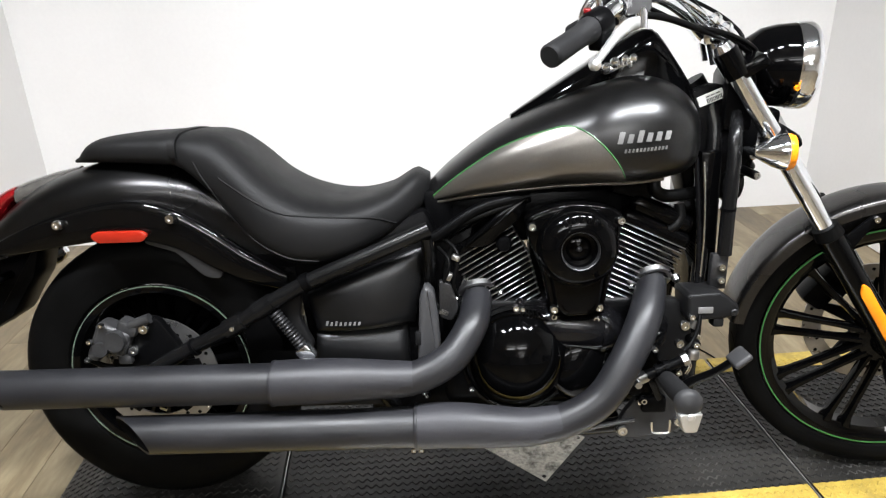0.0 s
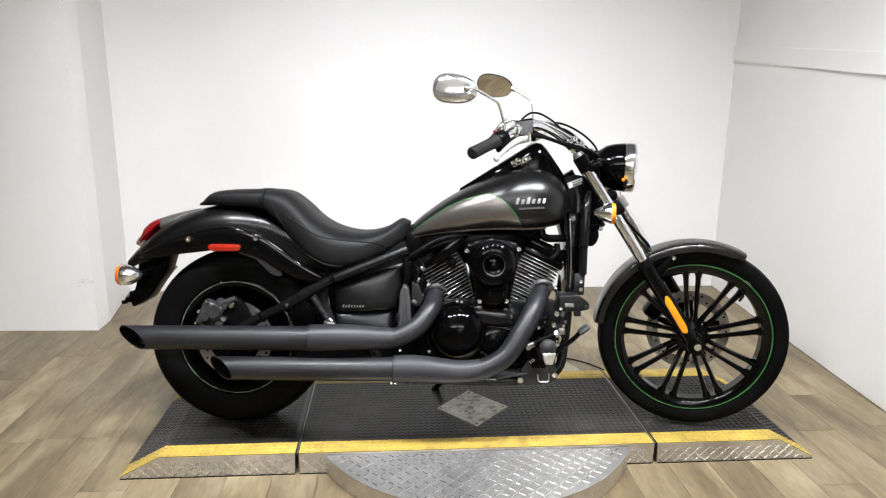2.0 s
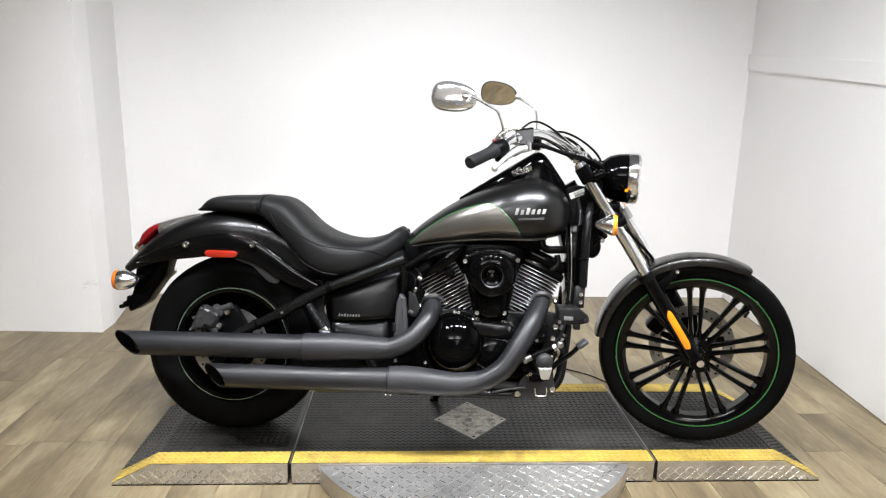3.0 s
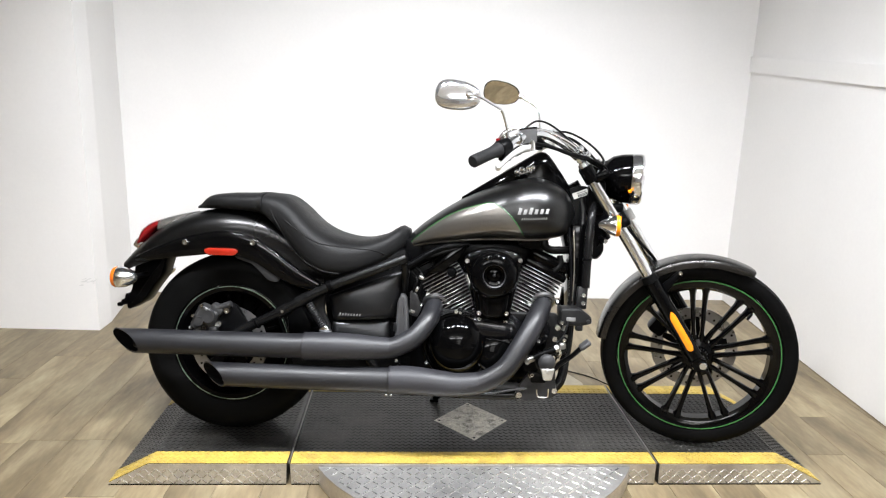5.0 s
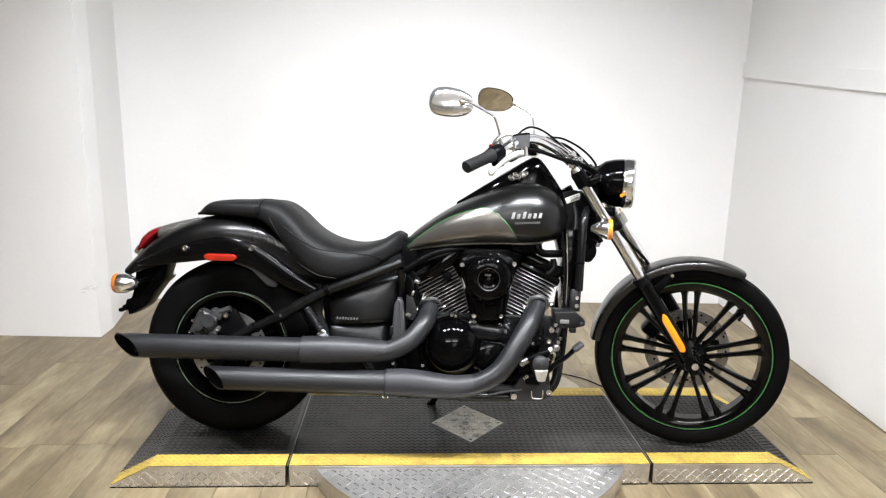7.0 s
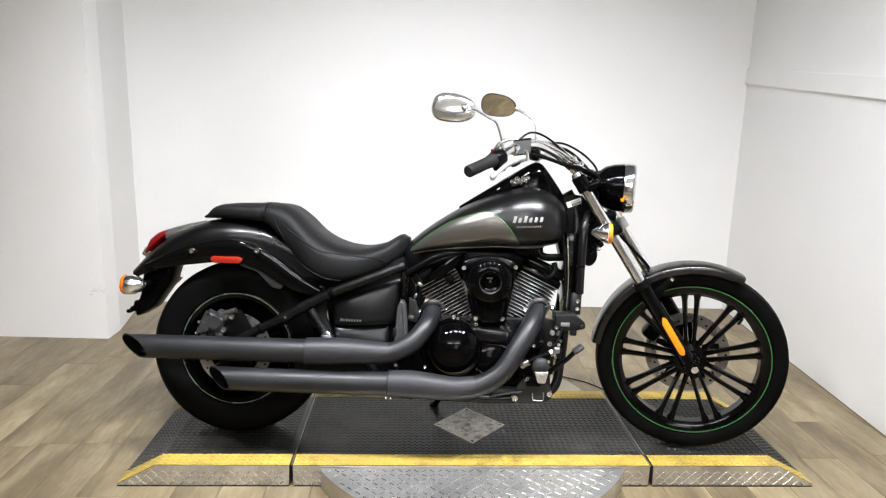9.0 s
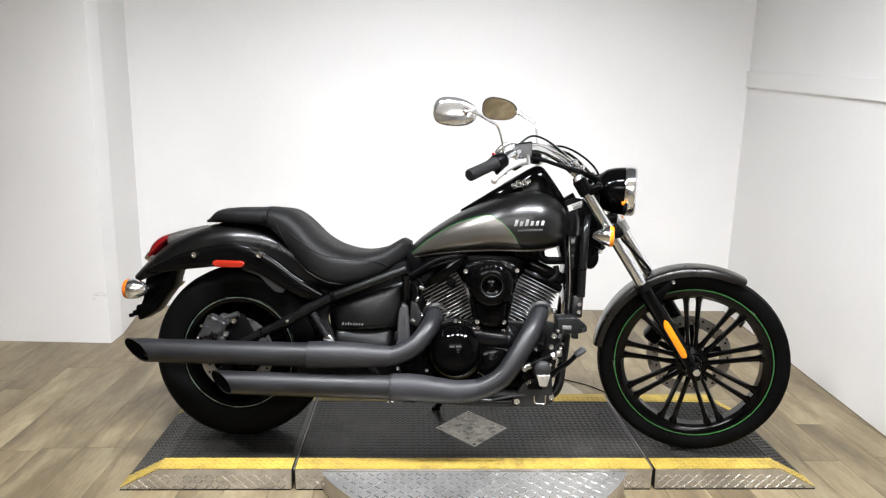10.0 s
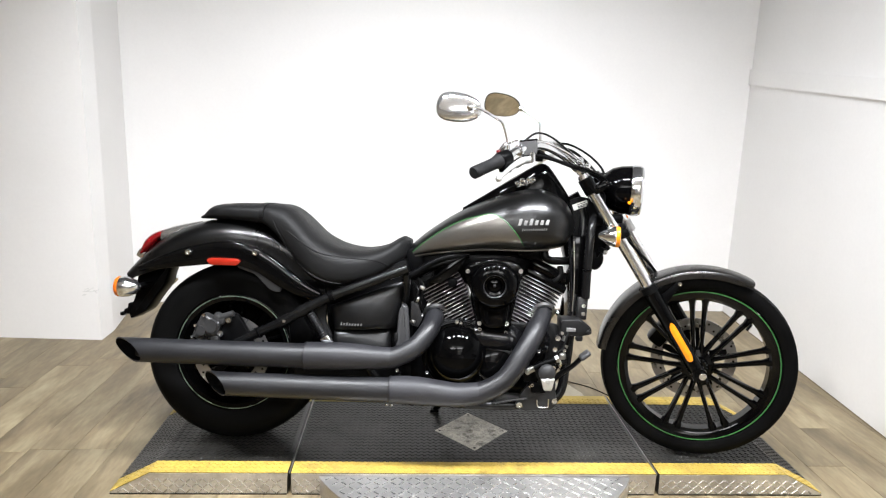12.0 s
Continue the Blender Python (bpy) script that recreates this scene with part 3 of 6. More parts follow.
def platform_section(name, x0, x1, label):
    th = thing(name, label, "platform", pose(0, 0, 0), group="platform sections")
    xs = sorted({x0, x1, *[s * P_BEND for s in (-1, 1) if x0 < s * P_BEND < x1]})
    prof = [(x, top_height(x)) for x in xs] + [(x1, 0.0), (x0, 0.0)]
    part("deck", prism(prof, P_FRONT + 0.004, P_BACK, 0.0015), M_TREADBLACK, th, "black painted tread-plate deck", smooth=False)
    face = [(x, top_height(x) - 0.001) for x in xs] + [(x1 - 0.002, 0.003), (x0 + 0.002, 0.003)]
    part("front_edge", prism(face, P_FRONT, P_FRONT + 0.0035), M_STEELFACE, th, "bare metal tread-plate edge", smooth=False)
    # near-black strip puts the gap's shadow along the foot of the edge
    part("gap_shade_strip", box(((x0 + x1) / 2, P_FRONT + 0.004, 0.0015), (x1 - x0 - 0.006, 0.012, 0.003)), M_NEARBLACK, th, "dark strip standing for the shadow under the edge", smooth=False)
    for y0, y1 in ((P_FRONT + 0.0045, P_FRONT + STRIPE), (P_BACK - STRIPE, P_BACK - 0.001)):
        poly = [(x, top_height(x) + 0.0016) for x in xs]
        poly = poly + [(x, z - 0.0014) for x, z in reversed(poly)]
        part("safety_stripe", prism(poly, y0, y1), M_YELLOW, th, "worn yellow painted safety stripe", smooth=False)
    cells = []
    pitch_x, pitch_y = 0.0108, 0.0222
    for i in range(int((x1 - x0 - 0.008) / pitch_x)):
        x = x0 + 0.008 + i * pitch_x
        for j in range(int((P_BACK - P_FRONT - 0.012) / pitch_y)):
            y = P_FRONT + 0.014 + j * pitch_y
            cells.append((x, y, top_height(x) + 0.0002, 1 if i % 2 else -1))
    v, f = lugs(cells, 0.0155, 0.0036, 0.002, radians(52))
    black, yellow = ([], []), ([], [])
    for ci in range(len(cells)):
        y = cells[ci][1]
        x = cells[ci][0]
        inside = abs(x - DIA[0]) / DIA[2] + abs(y - DIA[1]) / DIA[3] < 1.06
        tgt = yellow if (y < P_FRONT + STRIPE or y > P_BACK - STRIPE) else black
        if inside:
            continue
        k = len(tgt[0])
        lift = 0.0012 if tgt is yellow else 0.0
        tgt[0].extend((a, b, c + lift) for a, b, c in v[ci * 8:ci * 8 + 8])
        tgt[1].extend(tuple(q - ci * 8 + k for q in face_) for face_ in f[ci * 5:ci * 5 + 5])
    mesh_part("tread", *black, M_TREADLUG, th, "raised black tread pattern", "stuff")
    mesh_part("stripe_tread", *yellow, M_YELLOW, th, "raised tread under yellow paint", "stuff")
    # bright tread marks on the front edge
    cells = []
    for i in range(int((x1 - x0 - 0.02) / 0.0185)):
        for j in range(3):
            x, z = x0 + 0.016 + i * 0.0185, 0.012 + 0.0185 * j
            if z + 0.009 < top_height(x):
                cells.append((x, z, 0, 1 if (i + j) % 2 else -1))
    v, f = lugs(cells, 0.0205, 0.005, 0.0015, radians(42))
    v = [(a, P_FRONT - c, b) for a, b, c in v]
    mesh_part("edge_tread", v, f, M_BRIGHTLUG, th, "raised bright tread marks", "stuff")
    return th


platform_section("platform_ramp", -P_END, -P_GAP - 0.006, "black tread-plate ramp end with yellow safety stripes")
mid = platform_section("platform_deck", -P_GAP + 0.006, P_GAP - 0.006, "black tread-plate platform deck with a white diamond")
platform_section("platform_ramp", P_GAP + 0.006, P_END, "black tread-plate ramp end with yellow safety stripes")
dpoly = [(DIA[0] - DIA[2], DIA[1]), (DIA[0], DIA[1] - DIA[3]), (DIA[0] + DIA[2], DIA[1]), (DIA[0], DIA[1] + DIA[3])]
part("diamond_mark", slab(dpoly, PLAT_TOP + 0.0002, PLAT_TOP + 0.0018), M_DIAMOND, mid, "worn white painted diamond", smooth=False)
cells = []
for i in range(-10, 11):
    for j in range(-10, 11):
        x, y = DIA[0] + i * 0.0145, DIA[1] + j * 0.0145
        if (i + j) % 2 == 0 and abs(x - DIA[0]) / DIA[2] + abs(y - DIA[1]) / DIA[3] < 0.88:
            cells.append((x, y, PLAT_TOP + 0.0016, 1 if i % 2 else 0))
mesh_part("diamond_tread", *lugs(cells, 0.019, 0.005, 0.0022, radians(90)), M_DIAMOND, mid, "raised tread under white paint", "stuff")
for dx, dy in ((-1, 0), (1, 0), (0, -1), (0, 1)):
    part("rivet", lathe([(0.0001, 0.0016), (0.004, 0.0014), (0.0055, 0.0)], (DIA[0] + dx * (DIA[2] - 0.018), DIA[1] + dy * (DIA[3] - 0.018), PLAT_TOP + 0.0018), (0, 0, 1), 12), M_DARKALU, mid)
for s in (-1, 1):
    part("joint_strip", box((s * P_GAP, (P_FRONT + P_BACK) / 2, PLAT_TOP - 0.003), (0.0026, P_BACK - P_FRONT - 0.02, 0.006)), M_STEEL, mid, "bright worn metal joint strip", smooth=False)

# front step plate
AP_TOP = PLAT_TOP - 0.006
step = thing("step_plate", "bare silver tread-plate step in front of the deck", "platform", pose(0, 0, 0))
ROUND_Y, ROUND_R = 0.119, 0.588      # the step is part of a disc under the deck
end = math.asin((ROUND_Y - P_FRONT + 0.004) / ROUND_R)
arc = [(ROUND_R * math.cos(a), ROUND_Y - ROUND_R * math.sin(a)) for a in [end + (math.pi - 2 * end) * i / 48 for i in range(49)]]
part("step_top", slab(arc[::-1], AP_TOP - 0.006, AP_TOP, 0.001), M_STEEL, step, smooth=False)
part("step_side", slab([(x * 0.994, ROUND_Y + (y - ROUND_Y) * 0.994 - 0.0015) for x, y in arc[::-1]], 0.002, AP_TOP - 0.006), M_STEELFACE, step, "reflective metal side, slightly warm in colour", angle=30)
cells = []
for i in range(44):
    for j in range(14):
        x, y = -0.572 + i * 0.0268, P_FRONT - 0.02 - j * 0.0268
        if math.hypot(x, y - ROUND_Y) < ROUND_R - 0.016:
            cells.append((x, y, AP_TOP, 1 if (i + j) % 2 else -1))
mesh_part("step_tread", *lugs(cells, 0.0235, 0.0058, 0.0013, radians(42)), M_BRIGHTLUG, step, "raised bright tread marks", "stuff")

# thin cable and a pale sheet on the floor behind the deck
cable = tube([(0.36, 0.93, 0.003), (0.45, 0.88, 0.003), (0.54, 0.815, 0.003), (0.628, 0.75, 0.003), (0.70, 0.645, 0.003), (0.73, 0.55, 0.003)], 0.0026, 8)
tagged(part("floor_cable", cable, M_HOSE), "thin black cable lying loose on the plank floor", "cable")
sheet = slab(rounded([(0.37, 0.56), (0.565, 0.56), (0.578, 0.68), (0.53, 0.79), (0.40, 0.83)], 0.02), 0.0006, 0.0022)
tagged(part("floor_sheet", sheet, M_SHEET, smooth=False), "pale flat sheet lying on the floor behind the deck", "sheet")

# ---- motorcycle ----
# its own axes: x ahead, y to its left, z up from the tyres' contact; it leans on its side stand
BIKE = thing("motorcycle", "black and grey cruiser motorcycle leaning on its side stand", "motorcycle",
             Matrix.Translation((-0.035, 0.0565, 0.078)) @ pose(0, 0, 0, 0, 0, -5.2) @ pose(0, 0, 0, -8.3, 0, 0))
RAKE = radians(33)
STEER_AXIS = Vector((-math.sin(RAKE), 0, math.cos(RAKE)))
PIVOT = Matrix.Translation((0.7925, 0, 0.33))
STEER = PIVOT @ Matrix.Rotation(radians(-11.5), 4, STEER_AXIS) @ PIVOT.inverted()
FX, FZ, RX, RZ = 0.8225, 0.338, -0.8225, 0.316


def wheel(name, cx, cz, outer, bead, half, tread, stripe, matrix, spoke_y, label):
    """A cast wheel with nine pairs of spokes, tyre, rim line and hub."""
    y = half
    grooves = []
    rim = lathe([(bead + 0.007, -y), (bead - 0.012, -y + 0.002), (bead - 0.022, -y * 0.75), (bead - 0.03, -0.02), (bead - 0.03, 0.02), (bead - 0.022, y * 0.75),
                 (bead - 0.012, y - 0.002), (bead + 0.007, y), (bead + 0.002, y - 0.008), (bead - 0.01, 0), (bead + 0.002, -y + 0.008)], (cx, 0, cz), n=72, closed_profile=True)
    w = part(name, rim, M_RIM, BIKE, label, matrix=matrix)
    t = tread
    g = stripe + 0.0045
    prof = [(g, -y + 0.004), (g + 0.004, -y - 0.003), (g + 0.014, -y - 0.007), ((bead + outer) / 2, -t), (outer - (outer - bead) * 0.28, -t * 0.97), (outer - (outer - bead) * 0.12, -t * 0.78),
            (outer - 0.004, -t * 0.42), (outer, 0), (outer - 0.004, t * 0.42), (outer - (outer - bead) * 0.12, t * 0.78), (outer - (outer - bead) * 0.28, t * 0.97),
            ((bead + outer) / 2, t), (g + 0.014, y + 0.007), (g + 0.004, y + 0.003), (g, y - 0.004), (g + 0.002, 0)]
    part("tyre", lathe(prof, (cx, 0, cz), n=96, closed_profile=True), M_RUBBER, w, "black road tyre", matrix=matrix)
    # strips laid on the tread; their colour stands for shade in grooves
    for k in range(44):
        for s in (-1, 1):
            a0 = 2 * math.pi * (k + (0.5 if s > 0 else 0)) / 44
            ring = []
            for u, th in ((0.30, 0.0), (0.42, 0.02), (0.6, 0.045), (0.77, 0.085)):
                deep_ = 0.12 * (outer - bead)
                rr_ = outer + 0.0003 - (0.004 * u / 0.42 if u < 0.42 else 0.004 + (deep_ - 0.004) * (u - 0.42) / 0.36)
                ca, sa = math.cos(a0 + th), math.sin(a0 + th)
                cb, sb = math.cos(a0 + th + 0.016), math.sin(a0 + th + 0.016)
                yy = s * t * u
                ring.append([Vector((cx + rr_ * ca, yy, cz + rr_ * sa)), Vector((cx + rr_ * cb, yy, cz + rr_ * sb)), Vector((cx + (rr_ - 0.004) * cb, yy, cz + (rr_ - 0.004) * sb)), Vector((cx + (rr_ - 0.004) * ca, yy, cz + (rr_ - 0.004) * sa))])
            grooves.append(loft(ring))
    part("groove_strip", joined(*grooves), M_NEARBLACK, w, "near-black strips standing for the tread grooves", matrix=matrix)["kind"] = "stuff"
    for side in (-1, 1):
        wd = 0.0016 if outer > 0.325 else 0.0012
        line = [(stripe - wd, side * (y + 0.0015)), (stripe + wd, side * (y + 0.0015)), (stripe + wd, side * (y - 0.004)), (stripe - wd, side * (y - 0.004))]
        part("rim_stripe", lathe(line, (cx, 0, cz), n=96, closed_profile=True), M_GREEN if outer > 0.325 else M_RIMLINE, w, "green rim pinstripe" if outer > 0.325 else "silver-green rim pinstripe with reflection put into its colour", matrix=matrix)
    hub = lathe([(0.0001, -0.055), (0.028, -0.055), (0.034, -0.045), (0.036, -0.03), (0.058, -0.022), (0.06, 0.022), (0.036, 0.03), (0.034, 0.055), (0.0001, 0.055)], (cx, 0, cz), n=32)
    part("hub", hub, M_WHEEL, w, matrix=matrix)
    master = None
    for k in range(9):
        for s in (-1, 1):
            a = radians(93 - 40 * k)
            d = Vector((math.cos(a), 0, math.sin(a)))
            e = Vector((-math.sin(a), 0, math.cos(a))) * s
            if master is None:
                rings = []
                for r, off, wid, dep in ((0.05, 0.0125, 0.0085, 0.016), (0.10, 0.0155, 0.0072, 0.013), (bead * 0.62, 0.0185, 0.0078, 0.0115), (bead * 0.82, 0.0212, 0.0095, 0.012), (bead - 0.024, 0.023, 0.0155, 0.017)):
                    yy = spoke_y * (1 - 0.25 * r / bead)
                    rings.append([Vector((r, yy + dep * q, off + wid * p)) for p, q in ((-1, -0.4), (-0.5, -1), (0.5, -1), (1, -0.4), (1, 0.6), (0.4, 1), (-0.4, 1), (-1, 0.6))])
                master = rings
            ring_pts = [[Vector((cx, 0, cz)) + d * v.x + Vector((0, v.y, 0)) + e * v.z for v in r] for r in master]
            part("spoke", loft(ring_pts), M_WHEEL, w, matrix=matrix)
    return w


def disc(parent, centre, y, outer, inner, matrix, rows=2):
    bm = lathe([(outer, -0.0025), (outer, 0.0025), (inner, 0.0025), (inner, -0.0025)], (centre[0], y, centre[1]), n=64, closed_profile=True)
    d = part("brake_disc", bm, M_DISC, parent, "drilled steel brake disc", matrix=matrix)
    # solid plugs, coloured near-black for the darkness of drilled holes
    holes = []
    for k in range(30):
        a = 2 * math.pi * k / 30
        r = inner + (outer - inner) * (0.32 if k % 2 else 0.68)
        holes.append(lathe([(0.0001, -0.0031), (0.0042, -0.0031), (0.0042, 0.0031), (0.0001, 0.0031)], (centre[0] + r * math.cos(a), y, centre[1] + r * math.sin(a)), n=8))
    part("hole_plug", joined(*holes), M_NEARBLACK, d, "near-black plugs standing for drilled holes", matrix=matrix)["kind"] = "stuff"
    carrier = []
    for k in range(5):
        a = 2 * math.pi * k / 5 + 0.3
        c, s = math.cos(a), math.sin(a)
        carrier.append(loft([[Vector((centre[0] + r * c - w * s, y + q * 0.003, centre[1] + r * s + w * c)) for w, q in ((-g, -1), (g, -1), (g, 1), (-g, 1))] for r, g in ((0.03, 0.02), (inner + 0.008, 0.009))]))
    part("disc_carrier", joined(*carrier), M_SATIN, d, matrix=matrix)
    return d


front_wheel = wheel("front_wheel", FX, FZ, 0.332, 0.2665, 0.034, 0.043, 0.27, STEER, -0.012, "gloss black cast front wheel with paired spokes")
rear_wheel = wheel("rear_wheel", RX, RZ, 0.318, 0.198, 0.072, 0.09, 0.2015, Matrix(), -0.02, "gloss black cast rear wheel")
disc(front_wheel, (FX, FZ), 0.068, 0.15, 0.108, STEER)
disc(rear_wheel, (RX, RZ), -0.088, 0.135, 0.095, Matrix())
part("axle_bolt", lathe([(0.0001, 0), (0.013, 0), (0.013, 0.006), (0.011, 0.009), (0.0001, 0.009)], (FX, -0.13, FZ), (0, -1, 0), 24), M_BOLT, front_wheel, "bright axle bolt", matrix=STEER)
part("axle", rod((FX, -0.13, FZ), (FX, 0.13, FZ), 0.011), M_SATIN, front_wheel, matrix=STEER)
part("valve_stem", rod((FX + 0.16, -0.03, FZ + 0.165), (FX + 0.145, -0.045, FZ + 0.15), 0.005), M_SATIN, front_wheel, matrix=STEER)

# front mudguard
fg = part("front_mudguard", arch((FX, 0, FZ), [radians(63.5 + i * 109 / 40) for i in range(41)], lambda p: 0.056 + 0.008 * math.sin(min(1, max(0, (p - 1.1))) * 1.5),
                                 lambda p: 0.3535, lambda p: 0.338, lambda p: 0.3215 + 0.03 * max(0, (radians(70) - p)) * 4), M_FRONTGUARD, BIKE, "satin dark grey metallic front mudguard", matrix=STEER)
for y in (-1, 1):
    stay = prism(rounded([(0.675, 0.59), (0.73, 0.647), (0.746, 0.637), (0.715, 0.595), (0.69, 0.55), (0.675, 0.55)], 0.01), y * 0.06, y * 0.068, 0.002)
    part("guard_stay", stay, M_SATIN, fg, matrix=STEER)
bolt(fg, (0.734, -0.068, 0.637), r=0.0075, matrix=STEER)

# fork


def on_fork(z):
    return FX + (FZ - z) * math.tan(RAKE)


fork = part("fork", box((on_fork(0.945) + 0.02, 0, 0.955), (0.06, 0.24, 0.03), 0.01, (0, -33, 0)), M_GLOSS, BIKE, "gloss black upper fork clamp", matrix=STEER)
part("lower_clamp", box((on_fork(0.80) + 0.005, 0, 0.80), (0.06, 0.235, 0.036), 0.012, (0, -33, 0)), M_SATIN, fork, matrix=STEER)
for y, ahead in ((-0.1, -0.008), (0.105, 0.034)):
    fork_x = lambda z: on_fork(z) + ahead
    up = Vector((fork_x(0.965), y, 0.965))
    mid_z = 0.612
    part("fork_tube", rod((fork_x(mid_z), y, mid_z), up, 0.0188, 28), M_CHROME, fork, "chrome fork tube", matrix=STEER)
    low = tube([(fork_x(z), y, z) for z in (FZ - 0.035, FZ, 0.40, 0.52, mid_z - 0.02, mid_z)], [0.014, 0.025, 0.026, 0.026, 0.027, 0.0275], 24)
    part("fork_slider", low, M_GLOSS, fork, "gloss black fork slider", matrix=STEER)
    part("fork_lug", lathe([(0.0001, -0.03), (0.024, -0.03), (0.026, -0.02), (0.026, 0.02), (0.024, 0.03), (0.0001, 0.03)], (FX + ahead, y, FZ), n=24), M_GLOSS, fork, matrix=STEER)
    part("dust_seal", rod((fork_x(mid_z - 0.003), y, mid_z - 0.003), (fork_x(mid_z + 0.018), y, mid_z + 0.018), 0.029, 24, 0.026), M_RUBBER, fork, matrix=STEER)
    part("clamp_collar", rod((fork_x(0.937), y, 0.937), (fork_x(0.985), y, 0.985), 0.025, 24), M_GLOSS, fork, matrix=STEER)
    part("fork_cap", rod((fork_x(0.985), y, 0.985), (fork_x(0.997), y, 0.997), 0.022, 20, 0.017), M_CHROME, fork, "chrome fork cap", matrix=STEER)
    part("lower_collar", rod((fork_x(0.785), y, 0.785), (fork_x(0.82), y, 0.82), 0.0265, 24), M_SATIN if y < 0 else M_ALU, fork, matrix=STEER)
rx0, rz0 = on_fork(0.43), 0.43
ref = prism(rounded([(-0.016, -0.075), (0.004, -0.082), (0.013, -0.06), (0.014, 0.065), (0.004, 0.08), (-0.014, 0.06)], 0.012), -0.008, 0.002, 0.003)
ref.transform(Matrix.Diagonal((0.82, 1, 0.96, 1)))
ref.transform(Matrix.Translation((rx0 - 0.018, -0.124, rz0 + 0.02)) @ Matrix.Rotation(-RAKE, 4, "Y"))
part("amber_reflector", ref, M_AMBER, fork, "long amber fork reflector", matrix=STEER)
part("brake_caliper", joined(box((FX - 0.115, 0.075, FZ + 0.09), (0.06, 0.07, 0.11), 0.014, (0, 35, 0)), box((FX - 0.09, 0.05, FZ + 0.10), (0.05, 0.03, 0.07), 0.01, (0, 35, 0))), M_SATIN, fork, "black front brake caliper", matrix=STEER)
part("brake_hose", tube([(FX - 0.12, 0.07, FZ + 0.15), (FX - 0.14, 0.09, 0.62), (0.60, 0.06, 0.72), (0.50, 0.03, 0.82)], 0.0055, 10), M_HOSE, fork, matrix=STEER)

# headlight
HL = Vector((0.514, 0.035, 0.942))
HD = Vector((1, 0, -0.03)).normalized()
hp = [(0.0001, -0.068), (0.032, -0.064), (0.057, -0.05), (0.075, -0.024), (0.083, 0.006), (0.086, 0.04), (0.086, 0.046), (0.0001, 0.046)]
head = part("headlight", lathe(hp, HL, HD, 48), M_GLOSS, BIKE, "gloss black headlight shell", matrix=STEER)
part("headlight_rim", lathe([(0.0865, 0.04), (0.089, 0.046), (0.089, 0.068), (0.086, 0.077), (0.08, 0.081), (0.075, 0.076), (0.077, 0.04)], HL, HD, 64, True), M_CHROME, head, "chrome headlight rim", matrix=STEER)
part("headlight_lens", lathe([(0.0001, 0.085), (0.04, 0.082), (0.077, 0.074), (0.077, 0.07), (0.0001, 0.072)], HL, HD, 48), M_CLEAR, head, matrix=STEER)
part("headlight_bracket", joined(box((0.50, 0, 0.842), (0.07, 0.05, 0.03), 0.008), box((0.46, 0, 0.80), (0.05, 0.06, 0.09), 0.008), box((0.44, 0, 0.88), (0.06, 0.15, 0.12), 0.015)), M_SATIN, head, matrix=STEER)
# amber button puts the indicator's reflection on the shell
bolt(head, (0.55, -0.048, 0.905), r=0.006, material=M_AMBER, matrix=STEER, name="amber_glint")

# front indicators


def indicator(at, axis, length, r, parent, matrix, lens_depth=0.016, lens=None, fat=0.0):
    prof = [(0.0001, -length), (r * 0.25, -length * 0.98), (r * (0.5 + fat), -length * 0.75), (r * (0.8 + fat * 0.7), -length * 0.42), (r * (0.97 + fat * 0.15), -length * 0.12), (r, 0), (r * 0.96, 0.002), (0.0001, 0.002)]
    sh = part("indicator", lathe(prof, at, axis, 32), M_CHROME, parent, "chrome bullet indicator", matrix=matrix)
    part("lens", lathe([(0.0001, 0.0), (r * 0.98, 0.0), (r, lens_depth * 0.4), (r * 0.92, lens_depth * 0.85), (r * 0.6, lens_depth), (0.0001, lens_depth * 1.05)], at, axis, 32), lens or M_AMBER, sh, "amber lens", matrix=matrix)
    return sh


for y in (-1, 1):
    ix = 0.506 if y < 0 else 0.549
    ind = indicator((ix, y * 0.178, 0.803), (1, 0, 0), 0.056, 0.035, BIKE, STEER)
    part("stalk", rod((ix - 0.051, y * 0.10, 0.79), (ix - 0.044, y * 0.178, 0.8), 0.008), M_CHROME, ind, matrix=STEER)

# handlebar, turned with the fork

RIGHT_BAR = [(0.385, 0.02, 1.0), (0.365, -0.02, 1.012), (0.32, -0.075, 1.055), (0.26, -0.14, 1.088), (0.21, -0.195, 1.088), (0.17, -0.245, 1.072), (0.149, -0.285, 1.053), (0.084, -0.395, 1.016)]
LEFT_BAR = [(0.385, 0.03, 1.0), (0.37, 0.07, 1.012), (0.335, 0.135, 1.055), (0.285, 0.215, 1.088), (0.245, 0.28, 1.088), (0.21, 0.335, 1.072), (0.18, 0.38, 1.05), (0.11, 0.48, 1.005)]
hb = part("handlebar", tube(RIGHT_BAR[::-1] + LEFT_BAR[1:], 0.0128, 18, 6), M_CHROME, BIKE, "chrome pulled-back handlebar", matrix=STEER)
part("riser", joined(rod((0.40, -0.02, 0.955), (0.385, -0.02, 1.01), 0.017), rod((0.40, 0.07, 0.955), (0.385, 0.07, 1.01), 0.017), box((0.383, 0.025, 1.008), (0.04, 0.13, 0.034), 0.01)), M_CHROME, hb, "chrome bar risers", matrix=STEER)
